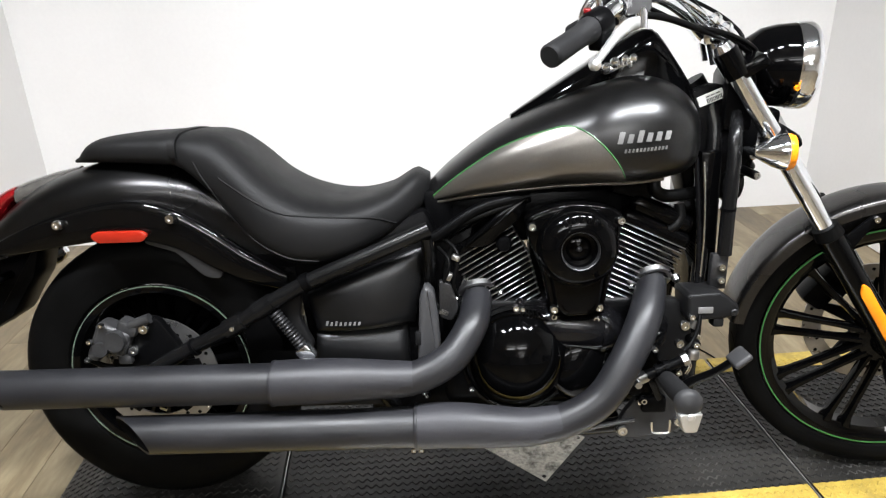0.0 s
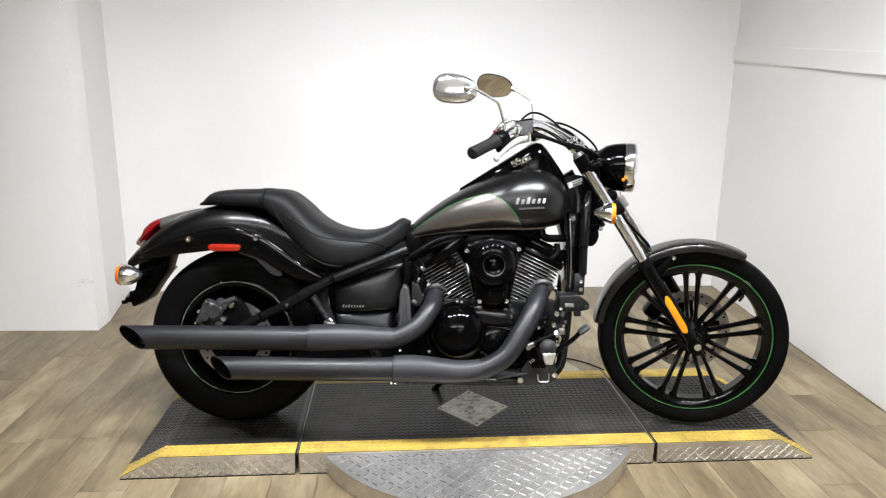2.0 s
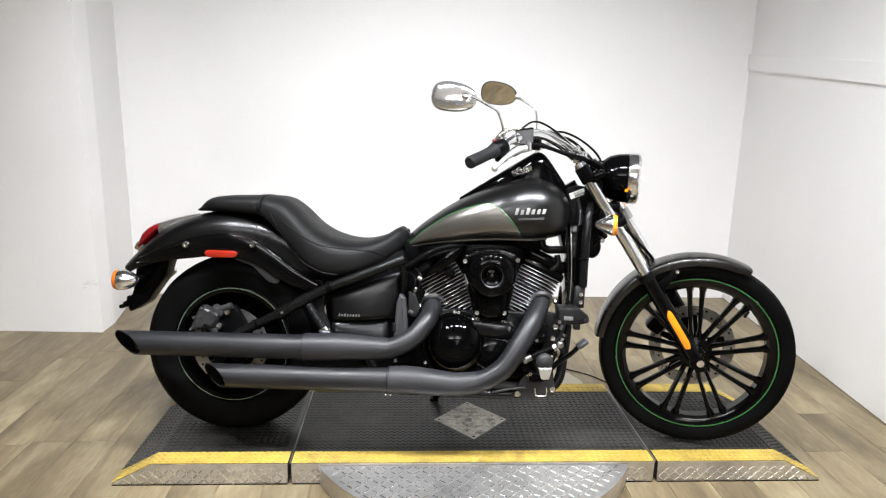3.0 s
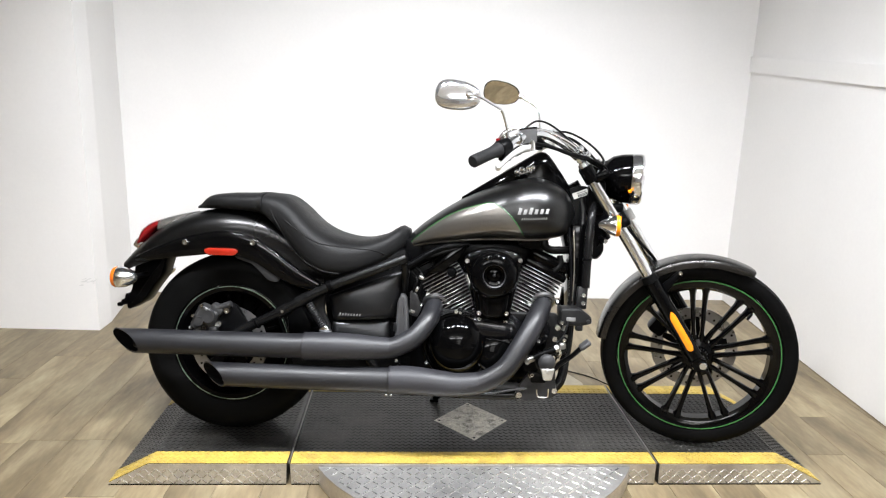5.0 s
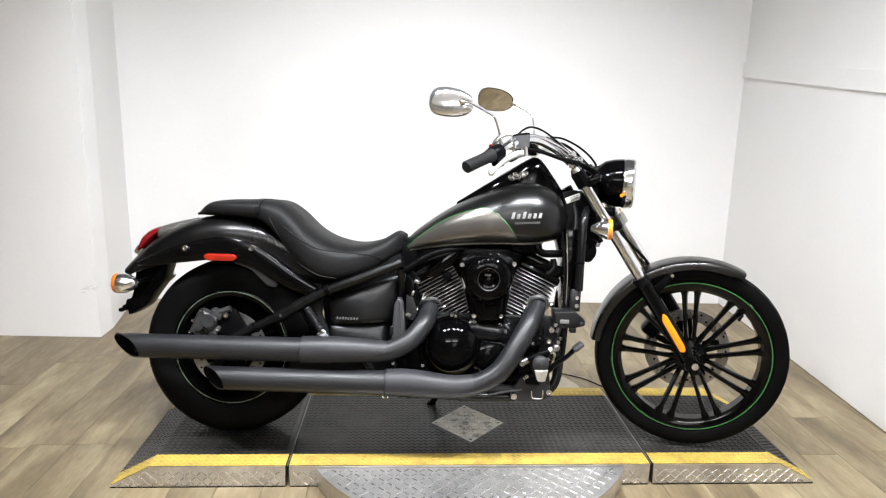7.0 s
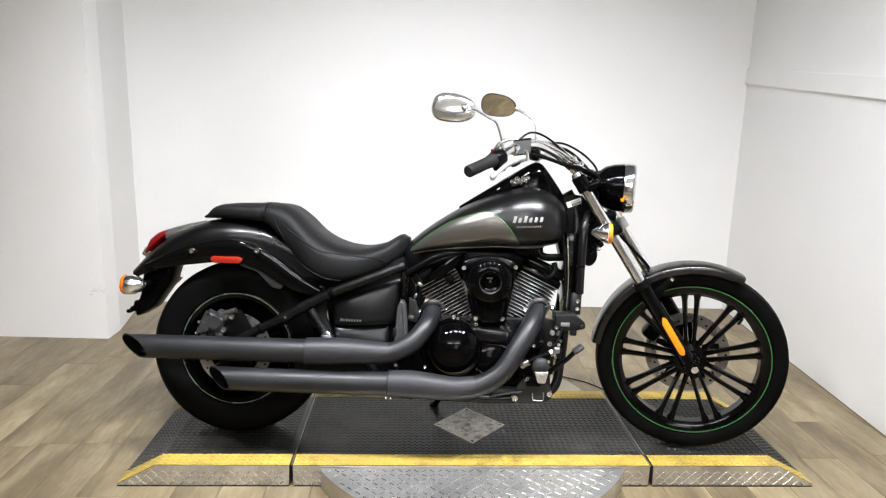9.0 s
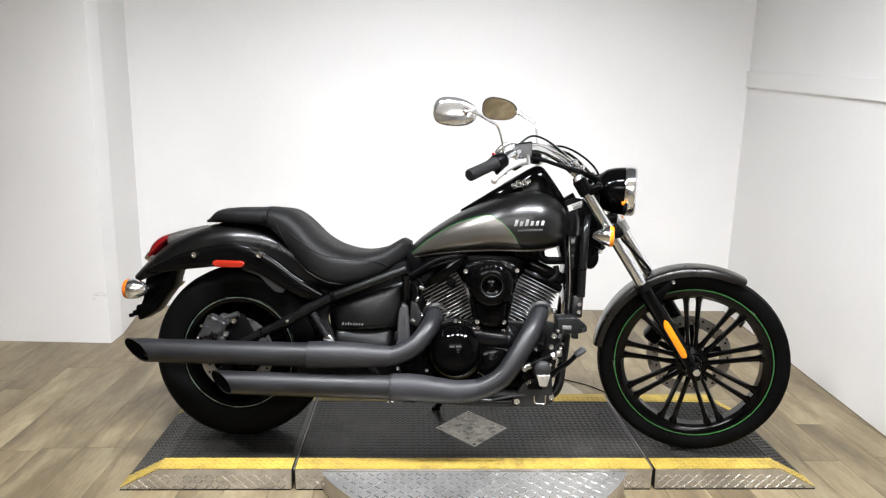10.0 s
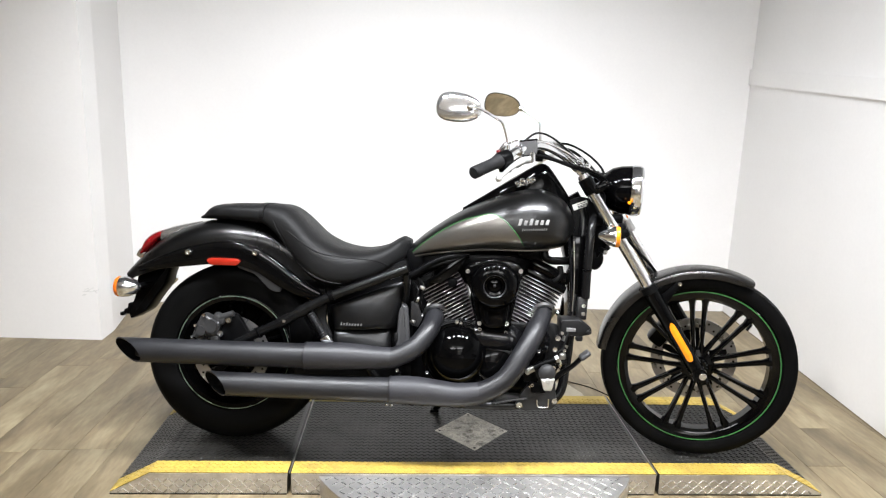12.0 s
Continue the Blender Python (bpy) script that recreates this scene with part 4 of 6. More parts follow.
for s, a, b in ((1, Vector((0.067, -0.424, 1.008)), Vector((0.134, -0.312, 1.044))), (-1, Vector((0.10, 0.50, 1.0)), Vector((0.188, 0.368, 1.055)))):
    gp = [a.lerp(b, t) for t in (0, 0.03, 0.06, 0.5, 0.82, 0.85, 1)]
    part("grip", tube(gp, [0.0165, 0.0195, 0.0195, 0.019, 0.0195, 0.0225, 0.0225], 22, straight=True), M_GRIP, hb, "black rubber grip", matrix=STEER)
    c_, d_ = a.lerp(b, 0.95), a.lerp(b, 1.3)
    sw = part("switch_housing", tube([c_, c_.lerp(d_, 0.12), c_.lerp(d_, 0.85), d_], [0.024, 0.027, 0.027, 0.02], 20, straight=True), M_SATIN, hb, "black switch housing", matrix=STEER)
    part("housing_foot", box(tuple(c_.lerp(d_, 0.3) + Vector((0.012, 0.0, -0.024))), (0.035, 0.03, 0.03), 0.006, (0, 0, 55 * s)), M_SATIN, sw, matrix=STEER)
    part("switch_button", box(tuple(c_.lerp(d_, 0.3) + Vector((-0.012, 0.0, 0.026))), (0.014, 0.012, 0.01), 0.003), M_REDLENS if s == 1 else M_SATIN, sw, "red stop switch" if s == 1 else "", matrix=STEER)
    if s == 1:
        line = [(0.225, -0.19, 1.05), (0.212, -0.215, 1.045), (0.198, -0.255, 1.043), (0.172, -0.315, 1.026), (0.150, -0.362, 1.003), (0.139, -0.382, 0.991)]
    else:
        line = [(0.27, 0.27, 1.05), (0.262, 0.29, 1.045), (0.248, 0.33, 1.04), (0.22, 0.39, 1.022), (0.19, 0.45, 0.992)]
    lev = part("brake_lever" if s == 1 else "clutch_lever", tube(line, [0.009, 0.012, 0.0115, 0.0088, 0.0068, 0.0064], 14), M_LEVER, hb, "light alloy hand lever", matrix=STEER)
    part("lever_ball", lathe([(0.0001, -0.0105), (0.0075, -0.0075), (0.0105, 0), (0.0075, 0.0075), (0.0001, 0.0105)], line[-1], (0.5, -0.4 * s, -0.3), 20), M_LEVER, lev, matrix=STEER)
    hx, hy, hz = (0.195, -0.205, 1.082) if s == 1 else (0.24, 0.295, 1.082)
    hold = part("lever_holder", tube([(hx - 0.015, hy - 0.03 * s, hz - 0.008), (hx, hy, hz), (hx + 0.03, hy + 0.03 * s, hz + 0.008)], [0.017, 0.021, 0.017], 16), M_CHROME, hb, "chrome lever clamp", matrix=STEER)
    part("lever_pivot", rod((hx + 0.03, hy - 0.005 * s, hz - 0.045), (hx + 0.028, hy - 0.005 * s, hz - 0.01), 0.011), M_CHROME, hold, matrix=STEER)
RES = pose(0.21, -0.206, 1.09, 0, -7, 14)
body = loft([[Vector((x * k, y * k, z)) for x, y in rounded([(-0.03, -0.02), (0.03, -0.02), (0.03, 0.02), (-0.03, 0.02)], 0.008)] for k, z in ((0.76, -0.028), (0.88, -0.02), (0.95, 0.012), (0.95, 0.016))])
body.transform(RES)
res_ = part("fluid_reservoir", body, M_TANKGREY, hb, "smoky grey brake fluid reservoir", matrix=STEER)
lid = box((0, 0, 0.0185), (0.058, 0.04, 0.006), 0.0026)
lid.transform(RES)
part("reservoir_lid", lid, M_GLOSS, res_, matrix=STEER)
for dx, dy in ((-0.022, -0.012), (0.022, 0.012)):
    bolt(res_, tuple(RES @ Vector((dx, dy, 0.0215))), (0.28, 0, 0.96), 0.003, 0.002, matrix=STEER)

part("lever_bracket", tube([(0.117, -0.238, 1.046), (0.122, -0.238, 1.07), (0.14, -0.236, 1.094), (0.165, -0.23, 1.107), (0.196, -0.222, 1.107)], [0.006, 0.0075, 0.0078, 0.007, 0.006], 14), M_CHROME, hb, "chrome lever bracket", matrix=STEER)

# cables
CABLES = [([(0.19, -0.22, 1.10), (0.235, -0.17, 1.132), (0.29, -0.11, 1.112), (0.37, -0.05, 1.045), (0.455, -0.005, 0.99)], 0.0035, M_HOSE),
          ([(0.18, -0.23, 1.075), (0.24, -0.17, 1.105), (0.32, -0.1, 1.075), (0.40, -0.05, 1.02), (0.465, -0.01, 0.972)], 0.0045, M_CHROME),
          ([(0.20, -0.20, 1.062), (0.27, -0.15, 1.052), (0.34, -0.11, 1.028), (0.42, -0.07, 0.998), (0.475, -0.02, 0.962)], 0.0068, M_HOSE),
          ([(0.185, -0.21, 1.055), (0.23, -0.17, 1.085), (0.30, -0.10, 1.075), (0.38, -0.05, 1.02)], 0.0042, M_CHROME),
          ([(0.23, -0.16, 1.075), (0.31, -0.12, 1.04), (0.40, -0.09, 1.015), (0.46, -0.05, 0.985), (0.478, -0.02, 0.95)], 0.0048, M_HOSE),
          ([(0.25, 0.27, 1.09), (0.323, 0.22, 1.094), (0.40, 0.14, 1.06), (0.455, 0.06, 1.01), (0.465, 0.03, 0.96)], 0.0042, M_HOSE),
          ([(0.24, 0.28, 1.08), (0.34, 0.19, 1.07), (0.42, 0.1, 1.01), (0.46, 0.05, 0.96)], 0.0055, M_HOSE),
          ([(0.27, 0.25, 1.10), (0.36, 0.17, 1.04), (0.42, 0.1, 0.98), (0.42, 0.06, 0.90)], 0.0048, M_HOSE)]
for pts, r, m in CABLES:
    part("cable", tube(pts, r, 10, 10), m, hb, "black control cable" if m is M_HOSE else "bright braided hose", matrix=STEER)
for x, y, z in ((0.40, -0.06, 1.022), (0.375, -0.075, 1.04)):
    part("cable_clip", lathe([(0.014, -0.004), (0.016, -0.004), (0.016, 0.004), (0.014, 0.004)], (x, y, z), (0.7, 0.4, -0.5), 16, True), M_CHROME, hb, matrix=STEER)


def mirror(s, at, stem, back_first, tilt):
    """An oval mirror on a bent chrome stem, its glass turned across the bike."""
    st = part("mirror", tube(stem, 0.0048, 12, 6), M_CHROME, hb, "chrome mirror on a bent stem", matrix=STEER)
    ring = []
    for k in range(40):
        a = 2 * math.pi * k / 40
        c, q = math.cos(a), math.sin(a)
        x = 0.073 * math.copysign(abs(c) ** 0.8, c)
        z = 0.046 * math.copysign(abs(q) ** 0.8, q) * (1.0 - 0.16 * c)
        ring.append((x, z))
    f = -1 if back_first else 1
    shells = []
    for k, d in ((1.0, 0.0), (1.0, 0.005), (0.985, 0.010), (0.95, 0.0145), (0.88, 0.0185), (0.72, 0.0225), (0.42, 0.0255), (0.05, 0.0265)):
        shells.append([Vector((x * k, f * d, z * k)) for x, z in ring])
    m = Matrix.Translation(at) @ Matrix.Rotation(radians(tilt), 4, "Y") @ Matrix.Rotation(radians(-12 if back_first else 15), 4, "X")
    bm = loft(shells)
    bm.transform(m)
    part("mirror_joint", lathe([(0.0001, -0.011), (0.008, -0.008), (0.011, 0), (0.008, 0.008), (0.0001, 0.011)], stem[-1], (0, 1, 0), 18), M_CHROME, st, matrix=STEER)
    part("stem_nut", rod(stem[0], Vector(stem[0]).lerp(Vector(stem[1]), 0.7), 0.0085, 10), M_SATIN, st, matrix=STEER)
    part("stem_collar", rod(Vector(stem[0]).lerp(Vector(stem[1]), 0.5), Vector(stem[1]).lerp(Vector(stem[2]), 0.3), 0.0075, 12, 0.0055), M_CHROME, st, matrix=STEER)
    part("mirror_shell", bm, M_SHELL if back_first else M_SATIN, st, "chrome mirror shell" if back_first else "dark mirror rim", matrix=STEER)
    g = loft([[Vector((x * k, -f * d, z * k)) for x, z in ring] for k, d in ((0.95, 0.0), (0.95, 0.0012), (0.0001, 0.0013))])
    g.transform(m)
    part("mirror_glass", g, M_MIRROR, st, "mirror glass", matrix=STEER)
    return st


NEAR_STEM = [(0.152, -0.233, 1.052), (0.147, -0.235, 1.086), (0.144, -0.24, 1.109), (0.136, -0.246, 1.139), (0.129, -0.252, 1.159), (0.122, -0.262, 1.168), (0.1, -0.305, 1.182), (0.077, -0.36, 1.198), (0.061, -0.382, 1.204), (0.044, -0.386, 1.204)]
FAR_STEM = [(0.215, 0.31, 1.085), (0.213, 0.312, 1.112), (0.21, 0.317, 1.138), (0.206, 0.325, 1.169), (0.197, 0.33, 1.186), (0.171, 0.333, 1.204), (0.128, 0.336, 1.228)]
mirror(-1, (0.0, -0.33, 1.203), NEAR_STEM, True, 6)
mirror(1, (0.052, 0.33, 1.241), FAR_STEM, False, 8)

# tank
TANK_X = [-0.222, -0.16, -0.061, 0.039, 0.138, 0.217, 0.28, 0.33, 0.362]
tank_top = smooth_value(TANK_X, [0.706, 0.764, 0.834, 0.885, 0.923, 0.939, 0.925, 0.889, 0.835])
tank_low = smooth_value(TANK_X, [0.672, 0.688, 0.703, 0.714, 0.718, 0.719, 0.726, 0.745, 0.80])
tank_half = smooth_value(TANK_X, [0.045, 0.09, 0.14, 0.172, 0.19, 0.19, 0.172, 0.13, 0.045])
TANK_POWER = 0.74


def tank_y(x, z, out=0.0):
    """How far the tank's flank stands out at this place."""
    z0, z1 = tank_low(x), tank_top(x)
    zm, h = (z0 + z1) / 2, (z1 - z0) / 2
    best = 0.0
    lo, hi = -math.pi / 2, math.pi / 2
    for _ in range(30):
        a = (lo + hi) / 2
        s = math.sin(a)
        zz = zm + h * math.copysign(abs(s) ** TANK_POWER, s) - 0.18 * h * (1 - s * s)
        if zz < z:
            lo = a
        else:
            hi = a
    best = tank_half(x) * abs(math.cos((lo + hi) / 2)) ** TANK_POWER
    return best + out


xs = [TANK_X[0] + (TANK_X[-1] - TANK_X[0]) * (0.5 - 0.5 * math.cos(math.pi * i / 48)) for i in range(49)]
tank = part("fuel_tank", loft([ring_section(x, tank_half(x), tank_low(x), tank_top(x), TANK_POWER, 56, 0.18) for x in xs]), M_PAINT, BIKE, "satin black metallic fuel tank", angle=60)
part("tank_seam", tube([(x, -tank_y(x, tank_low(x) + 0.006) - 0.002, tank_low(x) + 0.005) for x in (-0.2, -0.13, -0.05, 0.04, 0.12, 0.2, 0.27)], 0.0045, 10), M_PANEL, tank, "bright lower tank seam")
stripe_z = smooth_value([-0.215, -0.149, -0.056, 0.038, 0.075, 0.112, 0.152, 0.19], [0.684, 0.742, 0.804, 0.838, 0.842, 0.822, 0.780, 0.722])
for s in (-1, 1):
    rows = []
    for i in range(41):
        x = -0.205 + 0.393 * i / 40
        z0, z1 = tank_low(x) + 0.012, max(stripe_z(x), tank_low(x) + 0.0125)
        rows.append([Vector((x, s * tank_y(x, z0 + (z1 - z0) * j / 12, 0.0014), z0 + (z1 - z0) * j / 12)) for j in range(13)])
    part("tank_panel", loft(rows, closed=False), M_PANEL, tank, "satin warm grey side panel")
    pts = []
    for i in range(37):
        x = -0.205 + 0.393 * i / 36
        pts.append((x, s * tank_y(x, stripe_z(x), 0.0012), stripe_z(x)))
    part("pinstripe", tube(pts, 0.0017, 6, straight=True), M_GREEN, tank, "green pinstripe")


def emblem(parent, x0, z0, width, height, count, material, slope, y_of, label):
    """Slanted upright bars where a name stands."""
    for i in range(count):
        u = (i + 0.5) / count
        x, w = x0 + width * u, width / count * (0.24 if count > 6 else 0.27)
        h = height * (1.0 if i in (0, 2) and count < 9 else 0.74)
        z = z0 + slope * width * u
        ring = []
        for dz, dx in ((0, 0), (h * 0.5, h * 0.12), (h, h * 0.24)):
            y = y_of(x + dx, z + dz)
            ring.append([Vector((x + dx - w, y - 0.0002, z + dz)), Vector((x + dx + w, y - 0.0002, z + dz)), Vector((x + dx + w, y - 0.0022, z + dz)), Vector((x + dx - w, y - 0.0022, z + dz))])
        part("emblem_bar", loft(ring), material, parent, label, smooth=False)


emblem(tank, 0.150, 0.808, 0.108, 0.022, 6, M_SILVER, 0.06, lambda x, z: -tank_y(x, z, 0.001), "silver raised tank emblem")
emblem(tank, 0.166, 0.791, 0.085, 0.009, 12, M_DIMSILVER, 0.06, lambda x, z: -tank_y(x, z, 0.001), "dim grey line of lettering")

# dash on the tank
dash_prof = [(-0.03, 0.860), (0.05, 0.912), (0.14, 0.969), (0.215, 1.016), (0.243, 1.025), (0.262, 1.016), (0.30, 0.968), (0.345, 0.903), (0.352, 0.88)]
dash_top = smooth_value([p[0] for p in dash_prof], [p[1] for p in dash_prof])
dash_half = smooth_value([-0.03, 0.06, 0.16, 0.24, 0.30, 0.352], [0.02, 0.05, 0.068, 0.074, 0.062, 0.045])
rings = []
for i in range(31):
    x = -0.03 + 0.382 * i / 30
    zt, hw = dash_top(x), dash_half(x)
    zb = min(zt - 0.012, tank_top(x) - 0.03)
    rings.append([Vector((x, y * hw, zb if q == 0 else zb + (zt - zb) * q)) for y, q in ((-1.12, 0), (-1.05, 0.5), (-0.9, 0.88), (-0.7, 0.98), (-0.3, 1), (0.3, 1), (0.7, 0.98), (0.9, 0.88), (1.05, 0.5), (1.12, 0))])
dash = part("dash", loft(rings), M_GLOSS, BIKE, "gloss black tank-top dash", angle=50)
part("speedometer", lathe([(0.0001, 0.004), (0.045, 0.004), (0.052, 0.0), (0.052, -0.02), (0.0001, -0.02)], (0.15, 0, 0.972), (-0.52, 0, 0.85), 36), M_CLEAR, dash, "round speedometer")
cap = part("filler_cap", box((0.182, -0.062, 0.951), (0.072, 0.026, 0.026), 0.009, (42, -14, 0), 3), M_SHELL, dash, "chrome filler cap")
# chrome beads added to give the cap its bright speckles
for dx, dz, r in ((0.026, 0.008, 0.0095), (-0.027, -0.008, 0.009), (-0.01, 0.002, 0.0105), (0.01, 0.006, 0.0085), (0.003, -0.008, 0.007), (0.019, -0.003, 0.007)):
    knob = lathe([(0.0001, 0.008), (r * 0.6, 0.007), (r * 0.92, 0.003), (r, -0.004), (r * 0.8, -0.01), (0.0001, -0.01)], (0.182 + dx, -0.077, 0.958 + dz), (0, -0.72, 0.69), 20)
    part("cap_bead", knob, M_SHELL, cap)

# seat
SEAT_X = [-0.95, -0.91, -0.85, -0.78, -0.71, -0.64, -0.59, -0.53, -0.46, -0.37, -0.29, -0.235, -0.208]
seat_top = smooth_value(SEAT_X, [0.797, 0.832, 0.844, 0.848, 0.849, 0.843, 0.811, 0.755, 0.718, 0.703, 0.719, 0.75, 0.742])
seat_low = smooth_value(SEAT_X, [0.786, 0.786, 0.785, 0.781, 0.770, 0.705, 0.642, 0.588, 0.566, 0.583, 0.622, 0.662, 0.690])
seat_half = smooth_value(SEAT_X, [0.05, 0.085, 0.105, 0.115, 0.125, 0.14, 0.155, 0.17, 0.175, 0.16, 0.12, 0.085, 0.05])


def seat_part(name, a, b, label, puff=0.0):
    steps = max(8, int((b - a) / 0.012))
    rings = []
    for i in range(steps + 1):
        x = a + (b - a) * i / steps
        e = min(i, steps - i)
        k = 1 + puff if e > 1 else 1 + puff - 0.035 * (2 - e) / 2
        zt, zb = seat_top(x), seat_low(x)
        rings.append(ring_section(x, seat_half(x) * k, zb, zb + (zt - zb) * k, 0.62, 44, 0.1))
    return part(name, loft(rings), M_SEAT, BIKE, label, angle=70)


pillion = seat_part("pillion_pad", -0.955, -0.712, "black vinyl passenger pad")
rider = seat_part("rider_seat", -0.716, -0.206, "black vinyl scooped rider seat", 0.01)
part("seat_strap", loft([ring_section(x, seat_half(x) * 1.03, seat_low(x) + 0.01, seat_top(x) + 0.0025, 0.62, 44, 0.1) for x in (-0.724, -0.721, -0.711, -0.708)]), M_SEAT, pillion)


def seat_y(x, z):
    """How far the seat's flank stands out at this place."""
    z0, z1 = seat_low(x), seat_top(x)
    zm, h = (z0 + z1) / 2, (z1 - z0) / 2
    lo, hi = -math.pi / 2, math.pi / 2
    for _ in range(24):
        q = (lo + hi) / 2
        sq = math.sin(q)
        lo, hi = (q, hi) if zm + h * math.copysign(abs(sq) ** 0.62, sq) - 0.1 * h * (1 - sq * sq) < z else (lo, q)
    return seat_half(x) * 1.01 * abs(math.cos(lo)) ** 0.62 + 0.0006


low_seam = smooth_value([-0.676, -0.66, -0.644, -0.62, -0.579, -0.496, -0.43], [0.80, 0.765, 0.74, 0.698, 0.647, 0.60, 0.588])
top_seam = smooth_value([-0.63, -0.515, -0.446, -0.377, -0.315, -0.275], [0.765, 0.695, 0.680, 0.674, 0.668, 0.652])
for s in (-1, 1):
    for seam, a, e in ((low_seam, -0.672, -0.43), (top_seam, -0.62, -0.275)):
        xs = [a + (e - a) * i / 30 for i in range(31)]
        part("piping", tube([(x, s * seat_y(x, seam(x)), seam(x)) for x in xs], 0.0019, 8, straight=True), M_SEAT, rider, "raised seat seam")

# rear mudguard, drawn in towards the seat


def drawn_in(p):
    k = min(1.0, max(0.0, (1.66 - p) / 0.5))
    return 0.02 * k * k * (3 - 2 * k)


def tail_foot(p):
    """The mudguard's lower edge climbs towards the tail."""
    return 0.365 + 0.21 * max(0.0, p - 2.2)


rg = part("rear_mudguard", arch((RX, 0, RZ), [radians(26 + i * 118.5 / 44) for i in range(45)], lambda p: 0.118 - 0.02 * max(0, p - 2.2) - drawn_in(p), lambda p: 0.468 + 0.012 * max(0, math.sin((p - 1.2) * 1.6)),
                                lambda p: max(0.404, tail_foot(p) + 0.004), tail_foot, 0.006, 24, 0.92), M_GUARDPAINT, BIKE, "satin dark grey metallic rear mudguard")
part("guard_liner", arch((RX, 0, RZ), [radians(27 + i * 116.5 / 30) for i in range(31)], lambda p: 0.111 - 0.02 * max(0, p - 2.2) - drawn_in(p), lambda p: 0.4605 + 0.012 * max(0, math.sin((p - 1.2) * 1.6)),
                         lambda p: max(0.402, tail_foot(p) + 0.005), lambda p: tail_foot(p) + 0.003, 0.003, 12, 0.92), M_NEARBLACK, rg, "dull black underside")
STRUT_X = [-1.14, -1.06, -0.971, -0.833, -0.734, -0.655, -0.595, -0.506]
strut_top = smooth_value(STRUT_X, [0.617, 0.657, 0.690, 0.716, 0.697, 0.651, 0.606, 0.555])
strut_low = smooth_value(STRUT_X, [0.598, 0.609, 0.622, 0.635, 0.613, 0.567, 0.538, 0.515])
for s in (-1, 1):
    rings = []
    for i in range(41):
        x = -1.14 + 0.634 * i / 40
        a, b = strut_low(x), strut_top(x)
        y = 0.121 + 0.004 * min(i, 6) / 6
        zm, h = (a + b) / 2, (b - a) / 2
        ring = [Vector((x, s * (y + 0.013 * math.sin(math.pi * k / 10) ** 0.6 - 0.004), zm - h * math.cos(math.pi * k / 10))) for k in range(11)]
        rings.append(ring + [Vector((x, s * (y - 0.014), b - 0.003)), Vector((x, s * (y - 0.014), a + 0.003))])
    st = part("fender_strut", loft(rings), M_STRUT, rg, "gloss black fender strut", angle=60)
    for x, z in ((-0.961, 0.672), (-0.729, 0.679)):
        bolt(st, (x, s * 0.135, z), (0, s, 0), 0.011, 0.012)
    rr = prism(rounded([(-0.898, 0.648), (-0.885, 0.657), (-0.79, 0.657), (-0.778, 0.648), (-0.79, 0.633), (-0.885, 0.632)], 0.012), s * 0.134, s * 0.146, 0.003)
    part("red_reflector", rr, M_RED, st, "red side reflector")
    flap = prism(rounded([(-0.80, 0.625), (-0.735, 0.605), (-0.68, 0.55), (-0.648, 0.545), (-0.64, 0.56), (-0.685, 0.61), (-0.735, 0.645), (-0.79, 0.65)], 0.012), s * 0.112, s * 0.122, 0.002)
    part("inner_guard", flap, M_FLAP, rg, "grey plastic inner guard")

# tail
tl = part("tail_light", loft([ring_section(x, w, a, b, 0.85, 28) for x, w, a, b in ((-1.188, 0.02, 0.646, 0.658), (-1.180, 0.038, 0.642, 0.672), (-1.161, 0.047, 0.652, 0.711), (-1.137, 0.050, 0.676, 0.729), (-1.115, 0.049, 0.70, 0.738), (-1.10, 0.047, 0.71, 0.742))]), M_REDLENS, BIKE, "deep red tail light lens")
part("tail_light_body", loft([ring_section(x, w, a, b, 0.85, 28) for x, w, a, b in ((-1.101, 0.0475, 0.69, 0.7425), (-1.07, 0.045, 0.70, 0.753), (-1.02, 0.034, 0.72, 0.766), (-0.97, 0.014, 0.745, 0.776))]), M_CLEAR, tl, "smoky clear tail light body")
part("lamp_base", box((-1.178, 0, 0.652), (0.035, 0.07, 0.03), 0.008, (0, -60, 0)), M_CHROME, tl, "chrome lamp base")
pb = part("plate_bracket", prism(rounded([(-1.175, 0.605), (-1.06, 0.62), (-1.085, 0.54), (-1.115, 0.50), (-1.15, 0.447), (-1.205, 0.415), (-1.21, 0.44), (-1.188, 0.50)], 0.012), -0.055, 0.035, 0.006), M_SATIN, BIKE, "black number plate bracket")
part("plate_holder", box((-1.208, 0, 0.455), (0.012, 0.12, 0.04), 0.004, (0, 12, 0)), M_SATIN, pb)
part("plate_lamp", joined(box((-1.232, 0, 0.437), (0.032, 0.04, 0.02), 0.006), box((-1.252, -0.01, 0.428), (0.016, 0.026, 0.014), 0.004)), M_SATIN, pb)
for y in (-1, 1):
    ind = indicator((-1.186, y * 0.15, 0.546), (-1, 0, 0), 0.064, 0.036, BIKE, None, 0.016, M_AMBERLENS, 0.17)
    part("stalk", rod((-1.135, y * 0.05, 0.548), (-1.135, y * 0.15, 0.548), 0.009), M_SATIN, ind)

# exhausts
EXY_U, EXY_L = -0.225, -0.232


